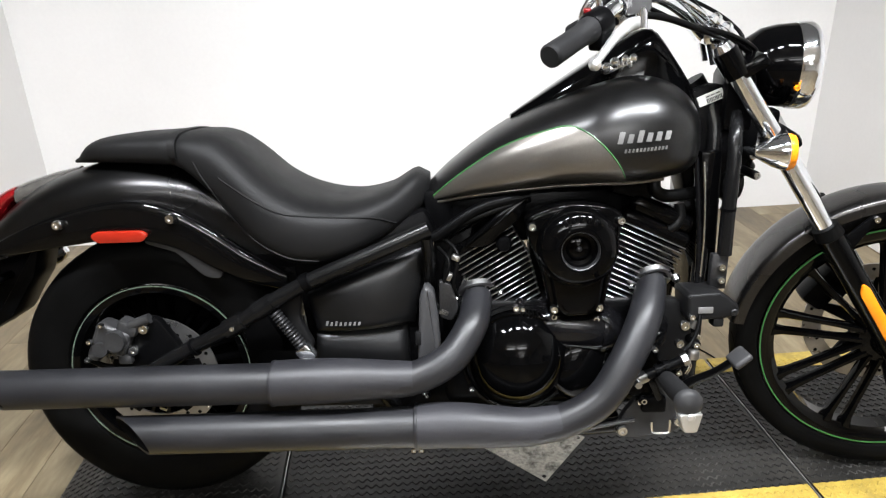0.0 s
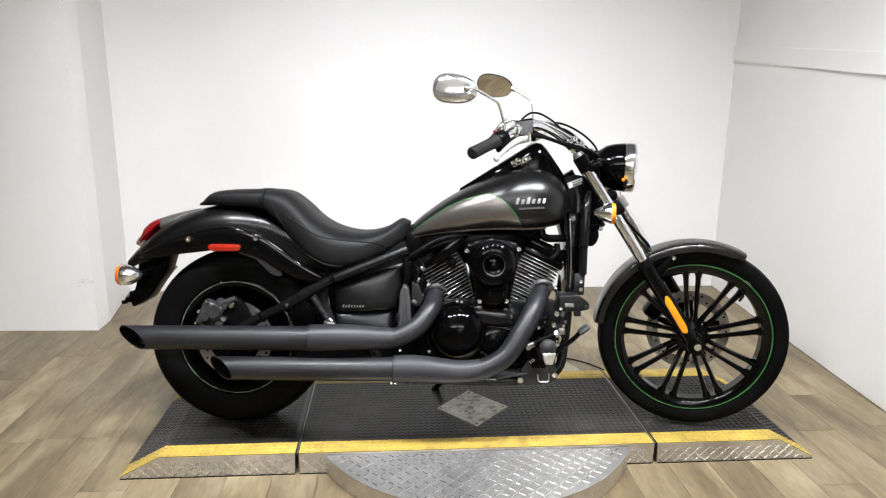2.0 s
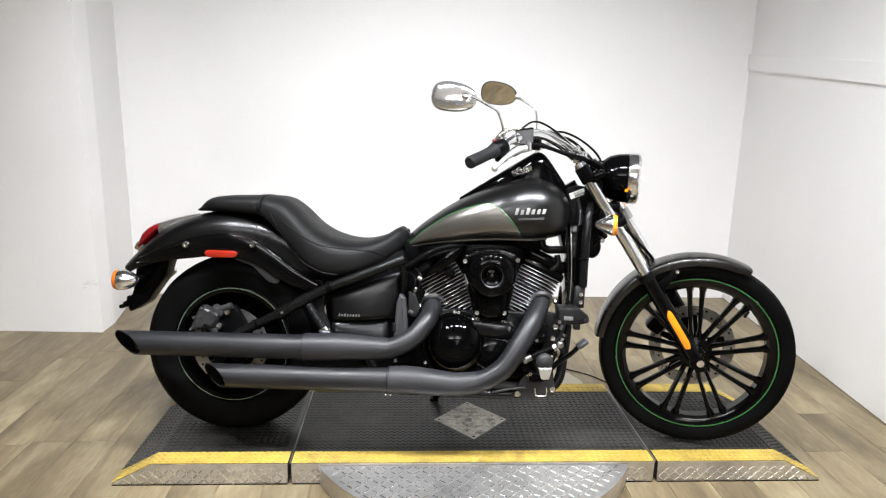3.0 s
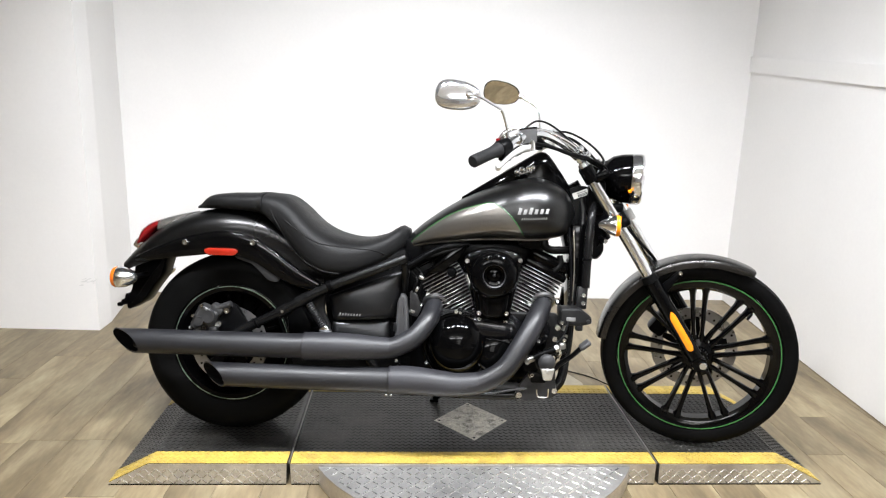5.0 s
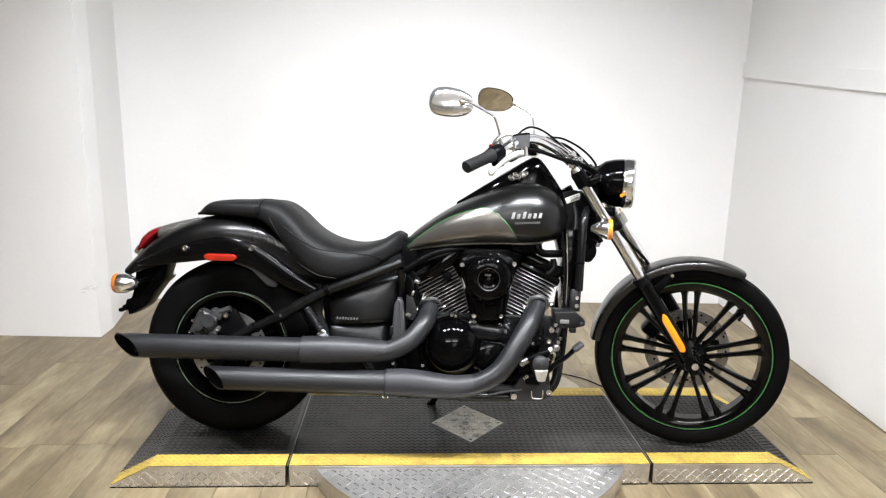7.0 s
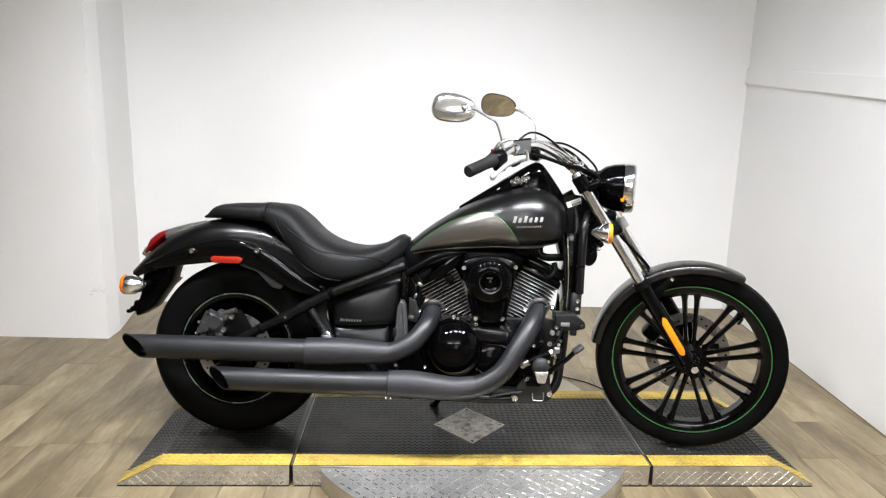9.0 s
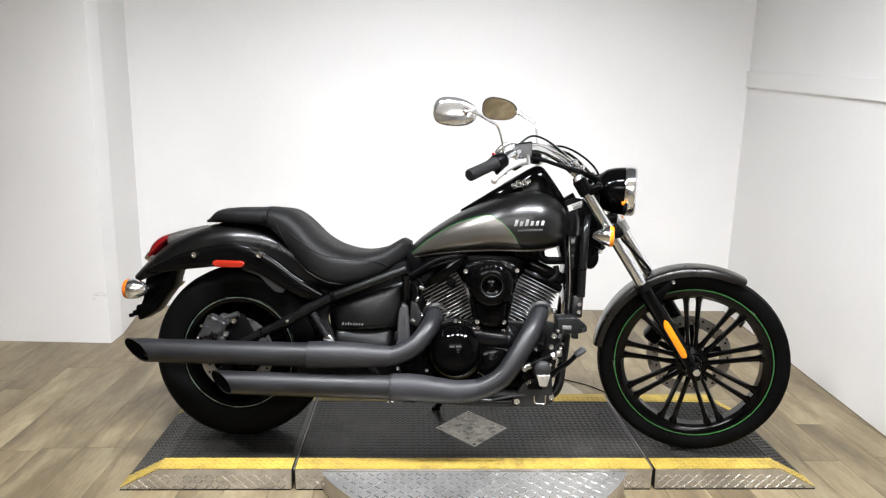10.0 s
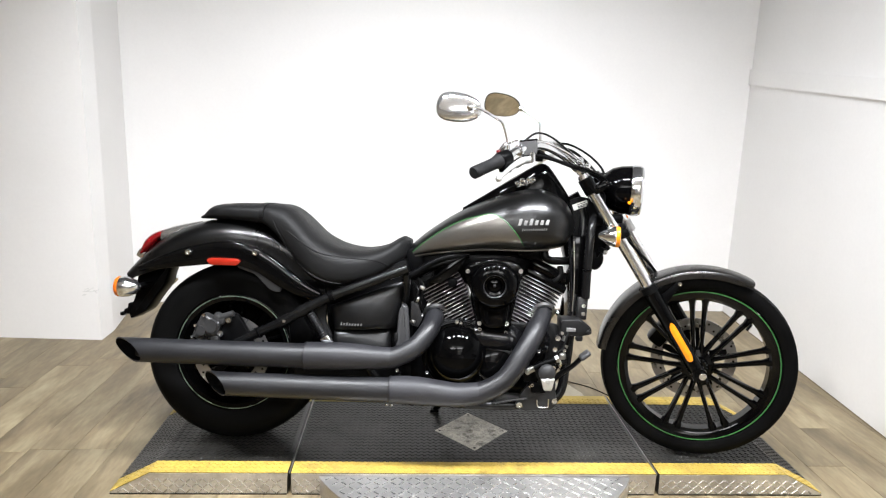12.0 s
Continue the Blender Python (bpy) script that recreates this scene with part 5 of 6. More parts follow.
def exhaust(name, line, radii, y, tip_x, slash, label):
    pts = [(x, y + dy, z) for x, z, dy in line]
    path = curve(pts, 10)
    fx = [i / (len(radii) - 1) for i in range(len(radii))]
    f = smooth_value(fx, radii)
    rad = [f(i / (len(path) - 1)) for i in range(len(path))]
    rings = rings_along(path, rad, 32)
    z0 = path[0].z
    r0 = rad[0]
    cut = []
    for v in rings[0]:
        cut.append(Vector((tip_x - slash * 0.5 * (0.5 * (v.z - z0) + 1.15 * (v.y - path[0].y)) / r0, v.y, v.z)))
    inner = [Vector((v.x + 0.001, path[0].y + (v.y - path[0].y) * 0.88, z0 + (v.z - z0) * 0.88)) for v in cut]
    deep = [Vector((tip_x + 0.20, path[0].y + (v.y - path[0].y) * 0.86, z0 + (v.z - z0) * 0.86)) for v in rings[0]]
    ex = part(name, loft([inner, cut] + rings[4:], caps=False), M_EXH, BIKE, label, angle=60)
    part("pipe_inside", loft([inner, deep], caps=False), M_NEARBLACK, ex, "near-black pipe mouth")
    part("pipe_end", loft([deep, [path[0].lerp(v, 0.01) + Vector((0.2, 0, 0)) for v in deep]], caps=False), M_NEARBLACK, ex)
    core = Vector((path[0].x, path[0].y, z0))
    part("baffle", lathe([(0.021, 0), (0.0225, 0.003), (0.0225, 0.12), (0.017, 0.12), (0.017, 0.004), (0.019, 0.0)], (tip_x + 0.035, core.y, z0), (1, 0, 0), 24, True), M_SATIN, ex, "inner pipe in the mouth")
    part("baffle_plate", lathe([(0.0225, 0), (0.0352, 0), (0.0352, 0.004), (0.0225, 0.004)], (tip_x + 0.075, core.y, z0), (1, 0, 0), 28, True), M_NEARBLACK, ex)
    return ex


upper = exhaust("upper_exhaust", [(-1.13, 0.3415, 0.02), (-0.9, 0.345, 0.015), (-0.7, 0.348, 0.01), (-0.53, 0.351, 0.005), (-0.42, 0.354, 0.0), (-0.33, 0.355, 0.0), (-0.245, 0.358, 0.0), (-0.17, 0.393, 0.012), (-0.127, 0.444, 0.05), (-0.114, 0.471, 0.1), (-0.109, 0.492, 0.145)],
                [0.0405, 0.0405, 0.041, 0.041, 0.042, 0.038, 0.0335, 0.033, 0.0325, 0.032, 0.031], EXY_U, -1.135, 0.095, "matt black slash-cut upper exhaust pipe")
lower = exhaust("lower_exhaust", [(-0.80, 0.248, 0.0), (-0.6, 0.25, 0.0), (-0.4, 0.252, 0.0), (-0.243, 0.254, 0.0), (-0.14, 0.251, 0.0), (-0.04, 0.247, 0.0), (0.05, 0.258, 0.0), (0.13, 0.303, 0.005), (0.186, 0.383, 0.025), (0.227, 0.45, 0.065), (0.253, 0.49, 0.12), (0.264, 0.515, 0.157)],
                [0.0395, 0.04, 0.0405, 0.041, 0.0415, 0.038, 0.0345, 0.034, 0.034, 0.034, 0.033, 0.031], EXY_L, -0.825, 0.075, "matt black slash-cut lower exhaust pipe")
part("heat_shield", tube([(-0.527, EXY_U + 0.004, 0.3515), (-0.47, EXY_U + 0.002, 0.3545), (-0.42, EXY_U, 0.3565), (-0.36, EXY_U, 0.3575), (-0.30, EXY_U, 0.357), (-0.245, EXY_U, 0.358)],
                         [0.0452, 0.0456, 0.045, 0.042, 0.038, 0.0338], 32), M_SHIELD, upper, "matt grey-black heat shield", angle=60)
part("heat_shield", tube([(-0.243, EXY_L, 0.2545), (-0.19, EXY_L, 0.2565), (-0.14, EXY_L, 0.2545), (-0.08, EXY_L, 0.2505), (-0.02, EXY_L, 0.2485), (0.05, EXY_L, 0.258)],
                         [0.0452, 0.0456, 0.045, 0.042, 0.038, 0.0345], 32), M_SHIELD, lower, "matt grey-black heat shield", angle=60)
for ex, x, z, y, r in ((upper, -0.527, 0.351, EXY_U + 0.005, 0.0452), (lower, -0.243, 0.254, EXY_L, 0.0452)):
    part("heat_shield_band", lathe([(r, -0.0035), (r + 0.0014, -0.001), (r + 0.0014, 0.003), (r - 0.001, 0.0055), (r - 0.004, 0.0055), (r - 0.004, -0.0035)], (x, y, z), (1, 0, 0), 36, True), M_EXH, ex)
for x, z, y, p in ((-0.109, 0.491, -0.088, upper), (0.262, 0.511, -0.085, lower)):
    part("port_flange", lathe([(0.034, -0.006), (0.043, -0.006), (0.043, 0.006), (0.034, 0.006)], (x, y, z), (0.1, -0.75, -0.6), 28, True), M_ALU, p, "bright exhaust port flange")
    for s in (-1, 1):
        bolt(p, (x + s * 0.048, y - 0.006, z + s * 0.006), (0.1, -0.75, -0.6), 0.009, 0.014)
for x in (-0.25, -0.235):
    bolt(lower, (x, EXY_L - 0.012, 0.209), (0, -0.4, -0.9), 0.006, 0.006)
bolt(upper, (-0.225, -0.19, 0.31), r=0.007)

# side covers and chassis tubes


def bulged(ul, ur, lr, ll, y0, bulge, peak=0.4, n=20, m=12):
    """A four-cornered cover, bowed outwards, with rolled edges and a closed back."""
    ul, ur, lr, ll = (Vector((p[0], 0, p[1])) for p in (ul, ur, lr, ll))
    rings = []
    for i in range(n + 1):
        u = 0.5 - 0.5 * math.cos(math.pi * i / n)
        k = (u - peak) / (1 - peak) if u > peak else (peak - u) / peak * 0.75
        front, back = [], []
        for q in range(m + 1):
            v = 0.5 - 0.5 * math.cos(math.pi * q / m)
            p = ll.lerp(lr, u).lerp(ul.lerp(ur, u), v)
            roll = max(abs(2 * v - 1) ** 10, abs(2 * u - 1) ** 14)
            front.append(p + Vector((0, y0 - bulge * (1 - k * k) - 0.004 * (1 - (2 * v - 1) ** 2) + 0.02 * v * v * u + 0.009 * roll, 0)))
            back.append(p + Vector((0, -0.1, 0)))
        rings.append(front + back[::-1])
    return loft(rings)


sc = part("side_cover", bulged((-0.468, 0.508), (-0.217, 0.606), (-0.243, 0.439), (-0.450, 0.427), -0.128, 0.026), M_COVER, BIKE, "satin black side cover", angle=70)
part("lower_cover", bulged((-0.453, 0.421), (-0.259, 0.433), (-0.257, 0.34), (-0.459, 0.33), -0.134, 0.009), M_COVER, sc, angle=70)


def cover_y(x, z):
    u = min(1, max(0, (x + 0.459) / 0.226))
    k = (u - 0.4) / 0.6 if u > 0.4 else (0.4 - u) / 0.4 * 0.75
    return -0.1285 - 0.026 * (1 - k * k)


emblem(sc, -0.431, 0.446, 0.078, 0.0095, 8, M_SILVER, 0.02, lambda x, z: cover_y(x, z) - 0.0012, "small silver line of lettering")
part("cover_clip", box((-0.236, -0.155, 0.415), (0.012, 0.012, 0.03), 0.003), M_GUARD, sc)
fr = part("frame", tube([(-0.205, -0.165, 0.650), (-0.33, -0.166, 0.598), (-0.449, -0.168, 0.549), (-0.535, -0.17, 0.505)], 0.0165, 20), M_TUBE, BIKE, "satin black tubular frame")
part("swingarm", tube([(-0.53, -0.17, 0.508), (-0.62, -0.168, 0.453), (-0.74, -0.16, 0.392), (-0.83, -0.155, 0.335)], [0.019, 0.0165, 0.0165, 0.02], 20), M_TUBE, fr)
part("pivot_lug", rod((-0.629, -0.168, 0.4475), (-0.593, -0.169, 0.469), 0.0215, 20, 0.0205), M_TUBE, fr, "black pivot lug")
part("pivot_lug", rod((-0.563, -0.17, 0.4875), (-0.538, -0.17, 0.503), 0.0205, 20, 0.019), M_TUBE, fr, "black pivot lug")
bolt(fr, (-0.611, -0.19, 0.4585), r=0.006, h=0.004)
part("swingarm", tube([(-0.53, 0.17, 0.508), (-0.62, 0.168, 0.453), (-0.74, 0.16, 0.392), (-0.83, 0.155, 0.335)], [0.019, 0.0165, 0.0165, 0.02], 20), M_TUBE, fr)
part("frame_rail", tube([(-0.205, 0.165, 0.650), (-0.33, 0.166, 0.598), (-0.449, 0.168, 0.549), (-0.535, 0.17, 0.505)], 0.0165, 20), M_TUBE, fr)
for a, b in (((-0.45, -0.168, 0.5495), (-0.465, -0.168, 0.543)), ((-0.60, -0.169, 0.465), (-0.625, -0.168, 0.452)), ((-0.70, -0.163, 0.412), (-0.706, -0.163, 0.409))):
    part("tube_collar", rod(a, b, 0.0195, 20), M_SATIN, fr)
part("frame_gusset", prism(rounded([(-0.54, 0.50), (-0.475, 0.52), (-0.482, 0.46), (-0.455, 0.40), (-0.475, 0.375), (-0.53, 0.46)], 0.012), -0.15, -0.125, 0.004), M_GUARD, fr)
part("shock_boot", tube([(-0.527 + 0.05 * t, -0.172, 0.486 - 0.075 * t) for t in [i / 24 for i in range(25)]], [0.0135 if i % 2 else 0.0105 for i in range(25)], 16, straight=True), M_DARKALU, fr, "ribbed grey linkage boot")
part("link_joint", joined(box((-0.468, -0.172, 0.395), (0.035, 0.026, 0.032), 0.005, (0, 55, 0)), rod((-0.452, -0.175, 0.375), (-0.442, -0.175, 0.36), 0.008)), M_CHROME, fr, "bright linkage joint")
part("lower_rail", tube([(-0.35, -0.13, 0.33), (-0.25, -0.135, 0.21), (-0.1, -0.14, 0.195), (0.15, -0.14, 0.195), (0.31, -0.13, 0.225), (0.345, -0.11, 0.34), (0.36, -0.09, 0.5), (0.39, -0.05, 0.78), (0.385, -0.03, 0.87)], 0.016, 16), M_TUBE, fr)
part("lower_rail", tube([(-0.35, 0.13, 0.33), (-0.25, 0.135, 0.21), (-0.1, 0.14, 0.195), (0.15, 0.14, 0.195), (0.31, 0.13, 0.225), (0.345, 0.11, 0.34), (0.36, 0.09, 0.5), (0.39, 0.05, 0.78), (0.385, 0.03, 0.87)], 0.016, 16), M_TUBE, fr)
part("steering_head", rod((0.47, 0, 0.72), (0.345, 0, 0.915), 0.034, 24), M_SATIN, fr)
part("neck_gusset", prism(rounded([(0.335, 0.90), (0.378, 0.915), (0.412, 0.908), (0.435, 0.885), (0.485, 0.818), (0.478, 0.745), (0.445, 0.70), (0.40, 0.67), (0.345, 0.67), (0.325, 0.74), (0.325, 0.82)], 0.014), -0.045, 0.045, 0.006), M_SATIN, fr, "black headstock cover")
STICK = pose(0.3775, 0, 0.884, 0, -21.6)
lab = box((0, -0.0475, 0), (0.054, 0.004, 0.021), 0.001)
lab.transform(STICK)
lab = part("frame_sticker", lab, M_LABEL, fr, "white printed sticker", smooth=False)
ink = joined(*[box((-0.009 + i * 0.0033, -0.0502, -0.0045), (0.0017 if i % 3 else 0.0026, 0.001, 0.009)) for i in range(10)], *[box((-0.006 + i * 0.011, -0.0502, 0.0045), (0.008, 0.001, 0.0022)) for i in range(3)])
ink.transform(STICK)
part("printed_bars", ink, M_INK, lab, smooth=False)["kind"] = "stuff"
part("down_tube_cover", tube([(0.424, -0.07, 0.85), (0.408, -0.112, 0.81), (0.4025, -0.125, 0.745), (0.3985, -0.126, 0.655), (0.3975, -0.124, 0.57)], [0.0125, 0.0135, 0.0138, 0.0142, 0.0145], 18), M_TUBE, fr, "black tube beside the radiator")
part("tube_band", rod((0.3985, -0.126, 0.662), (0.3983, -0.126, 0.668), 0.0155, 20), M_SATIN, fr)
part("tube_foot", box((0.388, -0.12, 0.535), (0.034, 0.02, 0.075), 0.004, (0, 2, 0)), M_DARKALU, fr)
part("horn", lathe([(0.0001, -0.02), (0.03, -0.018), (0.038, -0.006), (0.04, 0.006), (0.034, 0.012), (0.0001, 0.014)], (0.438, -0.03, 0.70), (0.6, -0.8, 0), 28), M_SATIN, fr, "black horn")
bolt(fr, (0.468, -0.05, 0.766), (0, -1, 0), 0.0115, 0.016)
bolt(fr, (0.46, -0.1, 0.728), r=0.008, h=0.006)
part("stop_arm", rod((0.455, -0.03, 0.735), (0.46, -0.1, 0.728), 0.009), M_SATIN, fr)
part("lock_stop", rod((0.468, 0.0, 0.766), (0.468, -0.05, 0.766), 0.009), M_SATIN, fr)
for z in (0.545, 0.518):
    bolt(fr, (0.391, -0.13, z), r=0.0085)
radiator = part("radiator", box((0.371, 0, 0.615), (0.044, 0.19, 0.33), 0.006), M_GLOSS, BIKE, "black radiator")
part("radiator_core", joined(*[box((0.394, 0, 0.48 + i * 0.012), (0.004, 0.16, 0.004)) for i in range(23)]), M_DARKALU, radiator, smooth=False)["kind"] = "stuff"
part("radiator_pipe", tube([(0.336, -0.1, 0.77), (0.344, -0.102, 0.69), (0.351, -0.104, 0.60), (0.352, -0.104, 0.50), (0.342, -0.108, 0.41)], 0.0055, 12), M_BARREL, radiator, "polished black pipe")
# bright thin tube put in as the highlight on the black pipe
part("pipe_highlight", tube([(0.352, -0.104, 0.76), (0.357, -0.108, 0.68), (0.36, -0.108, 0.60), (0.358, -0.108, 0.52)], 0.003, 10), M_BOLT, radiator, "thin bright line standing for the pipe's highlight")
part("radiator_hose", tube([(0.256, -0.09, 0.725), (0.259, -0.095, 0.703), (0.278, -0.095, 0.691), (0.31, -0.085, 0.69), (0.355, -0.06, 0.69)], 0.0135, 14), M_HOSE, radiator)
part("radiator_hose", tube([(0.312, -0.085, 0.672), (0.315, -0.09, 0.645), (0.302, -0.095, 0.625), (0.275, -0.09, 0.61)], 0.0105, 14), M_HOSE, radiator)
reg = part("regulator", prism(rounded([(0.309, 0.503), (0.377, 0.506), (0.414, 0.478), (0.416, 0.457), (0.386, 0.449), (0.313, 0.446)], 0.009), -0.178, -0.09, 0.007, 3), M_GUARD, BIKE, "dark grey plastic box before the engine")
part("regulator_foot", box((0.376, -0.16, 0.441), (0.022, 0.03, 0.02), 0.004), M_GUARD, reg)
part("regulator_badge", box((0.346, -0.1795, 0.470), (0.03, 0.003, 0.013), 0.001), M_SILVER, reg, "silver badge")
bolt(reg, (0.404, -0.178, 0.464), r=0.007, h=0.004, material=M_DARKALU)
part("belt_guard", prism(rounded([(-0.231, 0.505), (-0.216, 0.53), (-0.200, 0.515), (-0.193, 0.459), (-0.188, 0.345), (-0.240, 0.342), (-0.234, 0.45)], 0.014), -0.16, -0.12, 0.008, 3), M_HEEL, BIKE, "grey plastic heel guard", angle=50)
part("guard_stay_tube", tube([(-0.213, -0.15, 0.63), (-0.21, -0.12, 0.57), (-0.216, -0.095, 0.515)], [0.012, 0.0145, 0.0165], 14), M_TUBE, fr)

# engine
eng = part("engine", joined(box((0.03, 0, 0.36), (0.46, 0.24, 0.26), 0.04, seg=3), box((-0.2, 0, 0.38), (0.2, 0.22, 0.2), 0.03, seg=3), box((0.19, 0, 0.32), (0.22, 0.22, 0.2), 0.04, seg=3)), M_SATIN, BIKE, "black V-twin engine")
part("barrel_cover", tube([(0.03, -0.11, 0.425), (0.045, -0.112, 0.424), (0.15, -0.112, 0.412), (0.2, -0.108, 0.40)], [0.045, 0.055, 0.055, 0.03], 28), M_BARREL, eng, "glossy black barrel-shaped housing")
part("generator_cover", lathe([(0.0001, 0.03), (0.03, 0.0285), (0.055, 0.023), (0.07, 0.012), (0.075, 0.0), (0.0001, 0.0)], (0.11, -0.138, 0.335), (0.15, -1, 0.1), 48), M_GLOSS, eng, "gloss black domed side cover")
part("clutch_cover_base", lathe([(0.0001, 0), (0.112, 0), (0.111, 0.03), (0.106, 0.042), (0.0001, 0.042)], (-0.029, -0.115, 0.360), (0, -1, 0), 48), M_GLOSS, eng)
DOME_R = 0.121
cl = part("clutch_cover", lathe([(max(0.0001, DOME_R * math.sin(a)), DOME_R * math.cos(a) - DOME_R + 0.055) for a in [radians(4.2 * i) for i in range(15)]] + [(0.0001, 0.0)], (-0.029, -0.157, 0.360), (0, -1, 0), 64), M_GLOSS, eng, "gloss black domed clutch cover")
part("cover_ring", lathe([(0.105, 0), (0.109, 0.002), (0.109, 0.006), (0.105, 0.007)], (-0.029, -0.153, 0.360), (0, -1, 0), 64, True), M_GLOSS, cl)
for k in range(6):
    a = radians(92 + 60 * k)
    bolt(cl, (-0.029 + 0.116 * math.cos(a), -0.15, 0.360 + 0.116 * math.sin(a)), r=0.0075, h=0.012)
part("ribbed_plate", joined(*[box((-0.022 + i * 0.008, -0.155, 0.463), (0.004, 0.012, 0.012), 0.001) for i in range(5)]), M_SATIN, cl)
part("cam_cover", prism(rounded([(0.04, 0.46), (0.14, 0.455), (0.19, 0.43), (0.22, 0.36), (0.20, 0.29), (0.12, 0.27), (0.06, 0.28)], 0.03), -0.15, -0.10, 0.012, 3), M_GLOSS, eng, "gloss black timing cover", angle=50)
part("cam_cover_lip", prism(rounded([(0.05, 0.468), (0.085, 0.455), (0.12, 0.452), (0.12, 0.436), (0.06, 0.445)], 0.008), -0.158, -0.14, 0.004), M_GLOSS, eng)
for x, z in ((0.045, 0.455), (0.132, 0.447), (0.055, 0.30), (0.17, 0.30)):
    bolt(eng, (x, -0.15, z), r=0.0075, h=0.01)


def cylinder(name, base, lean, tall, front):
    """A finned cylinder with its head and rocker cover, leaning in the frame's plane."""
    m = Matrix.Translation((base[0], 0, base[1])) @ Matrix.Rotation(radians(lean), 4, "Y")

    def put(nm, bm, material, parent, label=""):
        bm.transform(m)
        return part(nm, bm, material, parent, label)
    cy = put(name, joined(box((0, 0, tall * 0.5), (0.105, 0.155, tall), 0.03, seg=3)), M_SATIN, eng, "black cylinder with bright fin edges")
    count = 16
    for i in range(count):
        z = 0.012 + tall * 0.94 * i / (count - 1)
        k = 0.62 + 0.38 * min(1, i / 9) if front else 0.6 + 0.4 * min(1, i / 9)
        w = 0.145 * k
        put("fin", box((0, 0, z), (w, 0.215, 0.0023), 0.0007, seg=1), M_FIN, cy)
        put("fin_root", box((0, 0, z + 0.0026), (w - 0.008, 0.209, 0.003)), M_SATIN, cy)
    put("cylinder_head", box((0, 0, tall + 0.012), (0.155, 0.21, 0.035), 0.012, seg=3), M_GLOSS, cy)
    put("rocker_cover", joined(box((0, 0, tall + 0.045), (0.15, 0.20, 0.045), 0.02, seg=3)), M_GLOSS, cy, "gloss black rocker cover")
    return cy


cylinder("rear_cylinder", (-0.002, 0.437), -30, 0.19, False)
cylinder("front_cylinder", (0.178, 0.437), 25, 0.19, True)

plug = lathe([(0.0001, 0.02), (0.012, 0.019), (0.016, 0.014), (0.017, 0.0), (0.0001, 0.0)], (-0.054, -0.108, 0.603), (0, -1, 0), 18)
part("cylinder_plug", plug, M_SATIN, eng, "round black plug")

# air cleaner
plate = [(-0.014, 0.668), (0.03, 0.688), (0.08, 0.695), (0.135, 0.69), (0.18, 0.672), (0.176, 0.63), (0.16, 0.55), (0.144, 0.466), (0.13, 0.458), (0.05, 0.456), (0.036, 0.466), (0.02, 0.55), (-0.012, 0.63)]
ac = part("air_cleaner", prism(rounded(plate, 0.02), -0.17, -0.105, 0.012, 3), M_GLOSS, BIKE, "gloss black air cleaner housing", angle=50)
AC = (0.087, -0.166, 0.607)
part("air_cleaner_dome", lathe([(0.0815, -0.03), (0.081, 0.012), (0.0795, 0.021), (0.075, 0.030), (0.068, 0.037), (0.059, 0.042), (0.05, 0.0445), (0.043, 0.046), (0.0395, 0.0455), (0.037, 0.042), (0.0345, 0.03), (0.032, 0.024), (0.025, 0.022), (0.018, 0.026), (0.0001, 0.028)], AC, (0, -1, 0), 72), M_GLOSS, ac, "round domed cover")
part("dome_ring", lathe([(0.0345, 0.036), (0.0362, 0.0445), (0.0382, 0.046), (0.0372, 0.04)], AC, (0, -1, 0), 48, True), M_DARKALU, ac)
part("centre_cap", lathe([(0.0001, 0.031), (0.004, 0.030), (0.006, 0.027), (0.0001, 0.026)], AC, (0, -1, 0), 24), M_DARKALU, ac, "small bright centre mark")
part("air_cleaner_foot", prism(rounded([(0.03, 0.56), (0.146, 0.562), (0.136, 0.478), (0.12, 0.462), (0.062, 0.46), (0.046, 0.476)], 0.02), -0.184, -0.16, 0.016, 4), M_GLOSS, ac, angle=60)
# five added dark blocks in an arc near the dome's top
for q in (-0.5, -0.25, 0.0, 0.25, 0.5):
    part("dome_block", box((AC[0] + 0.061 * math.sin(q), -0.2065, AC[2] + 0.061 * math.cos(q)), (0.008, 0.006, 0.014), 0.002, (0, math.degrees(q), 0)), M_SATIN, ac)
for x, z in ((-0.003, 0.65), (0.171, 0.658), (0.042, 0.478), (0.133, 0.48)):
    bolt(ac, (x, -0.171, z), r=0.0088, h=0.01)
# upper engine clutter
part("intake_cover", prism(rounded([(-0.14, 0.60), (-0.06, 0.675), (0.0, 0.705), (-0.02, 0.66), (-0.09, 0.60)], 0.015), -0.13, -0.09, 0.006), M_GLOSS, eng)
part("ignition_lead", tube([(-0.16, -0.10, 0.60), (-0.178, -0.11, 0.54), (-0.165, -0.11, 0.50)], 0.006, 10), M_HOSE, eng)
part("junction_cover", box((-0.187, 0, 0.664), (0.06, 0.13, 0.1), 0.012, (0, -10, 0)), M_SATIN, eng, "black cover under the tank")
part("head_stay", prism(rounded([(0.17, 0.735), (0.258, 0.735), (0.275, 0.712), (0.25, 0.68), (0.215, 0.69), (0.17, 0.7)], 0.008), -0.09, -0.06, 0.004), M_SATIN, eng, "black cylinder head stay")
part("engine_mount", prism(rounded([(-0.19, 0.54), (-0.165, 0.53), (-0.15, 0.48), (-0.165, 0.45), (-0.19, 0.46)], 0.008), -0.155, -0.14, 0.003), M_DARKALU, eng, "dark cast bracket")
part("upper_brace", tube([(-0.2, -0.12, 0.62), (-0.1, -0.12, 0.68), (0.0, -0.11, 0.70)], 0.012, 12), M_SATIN, fr)

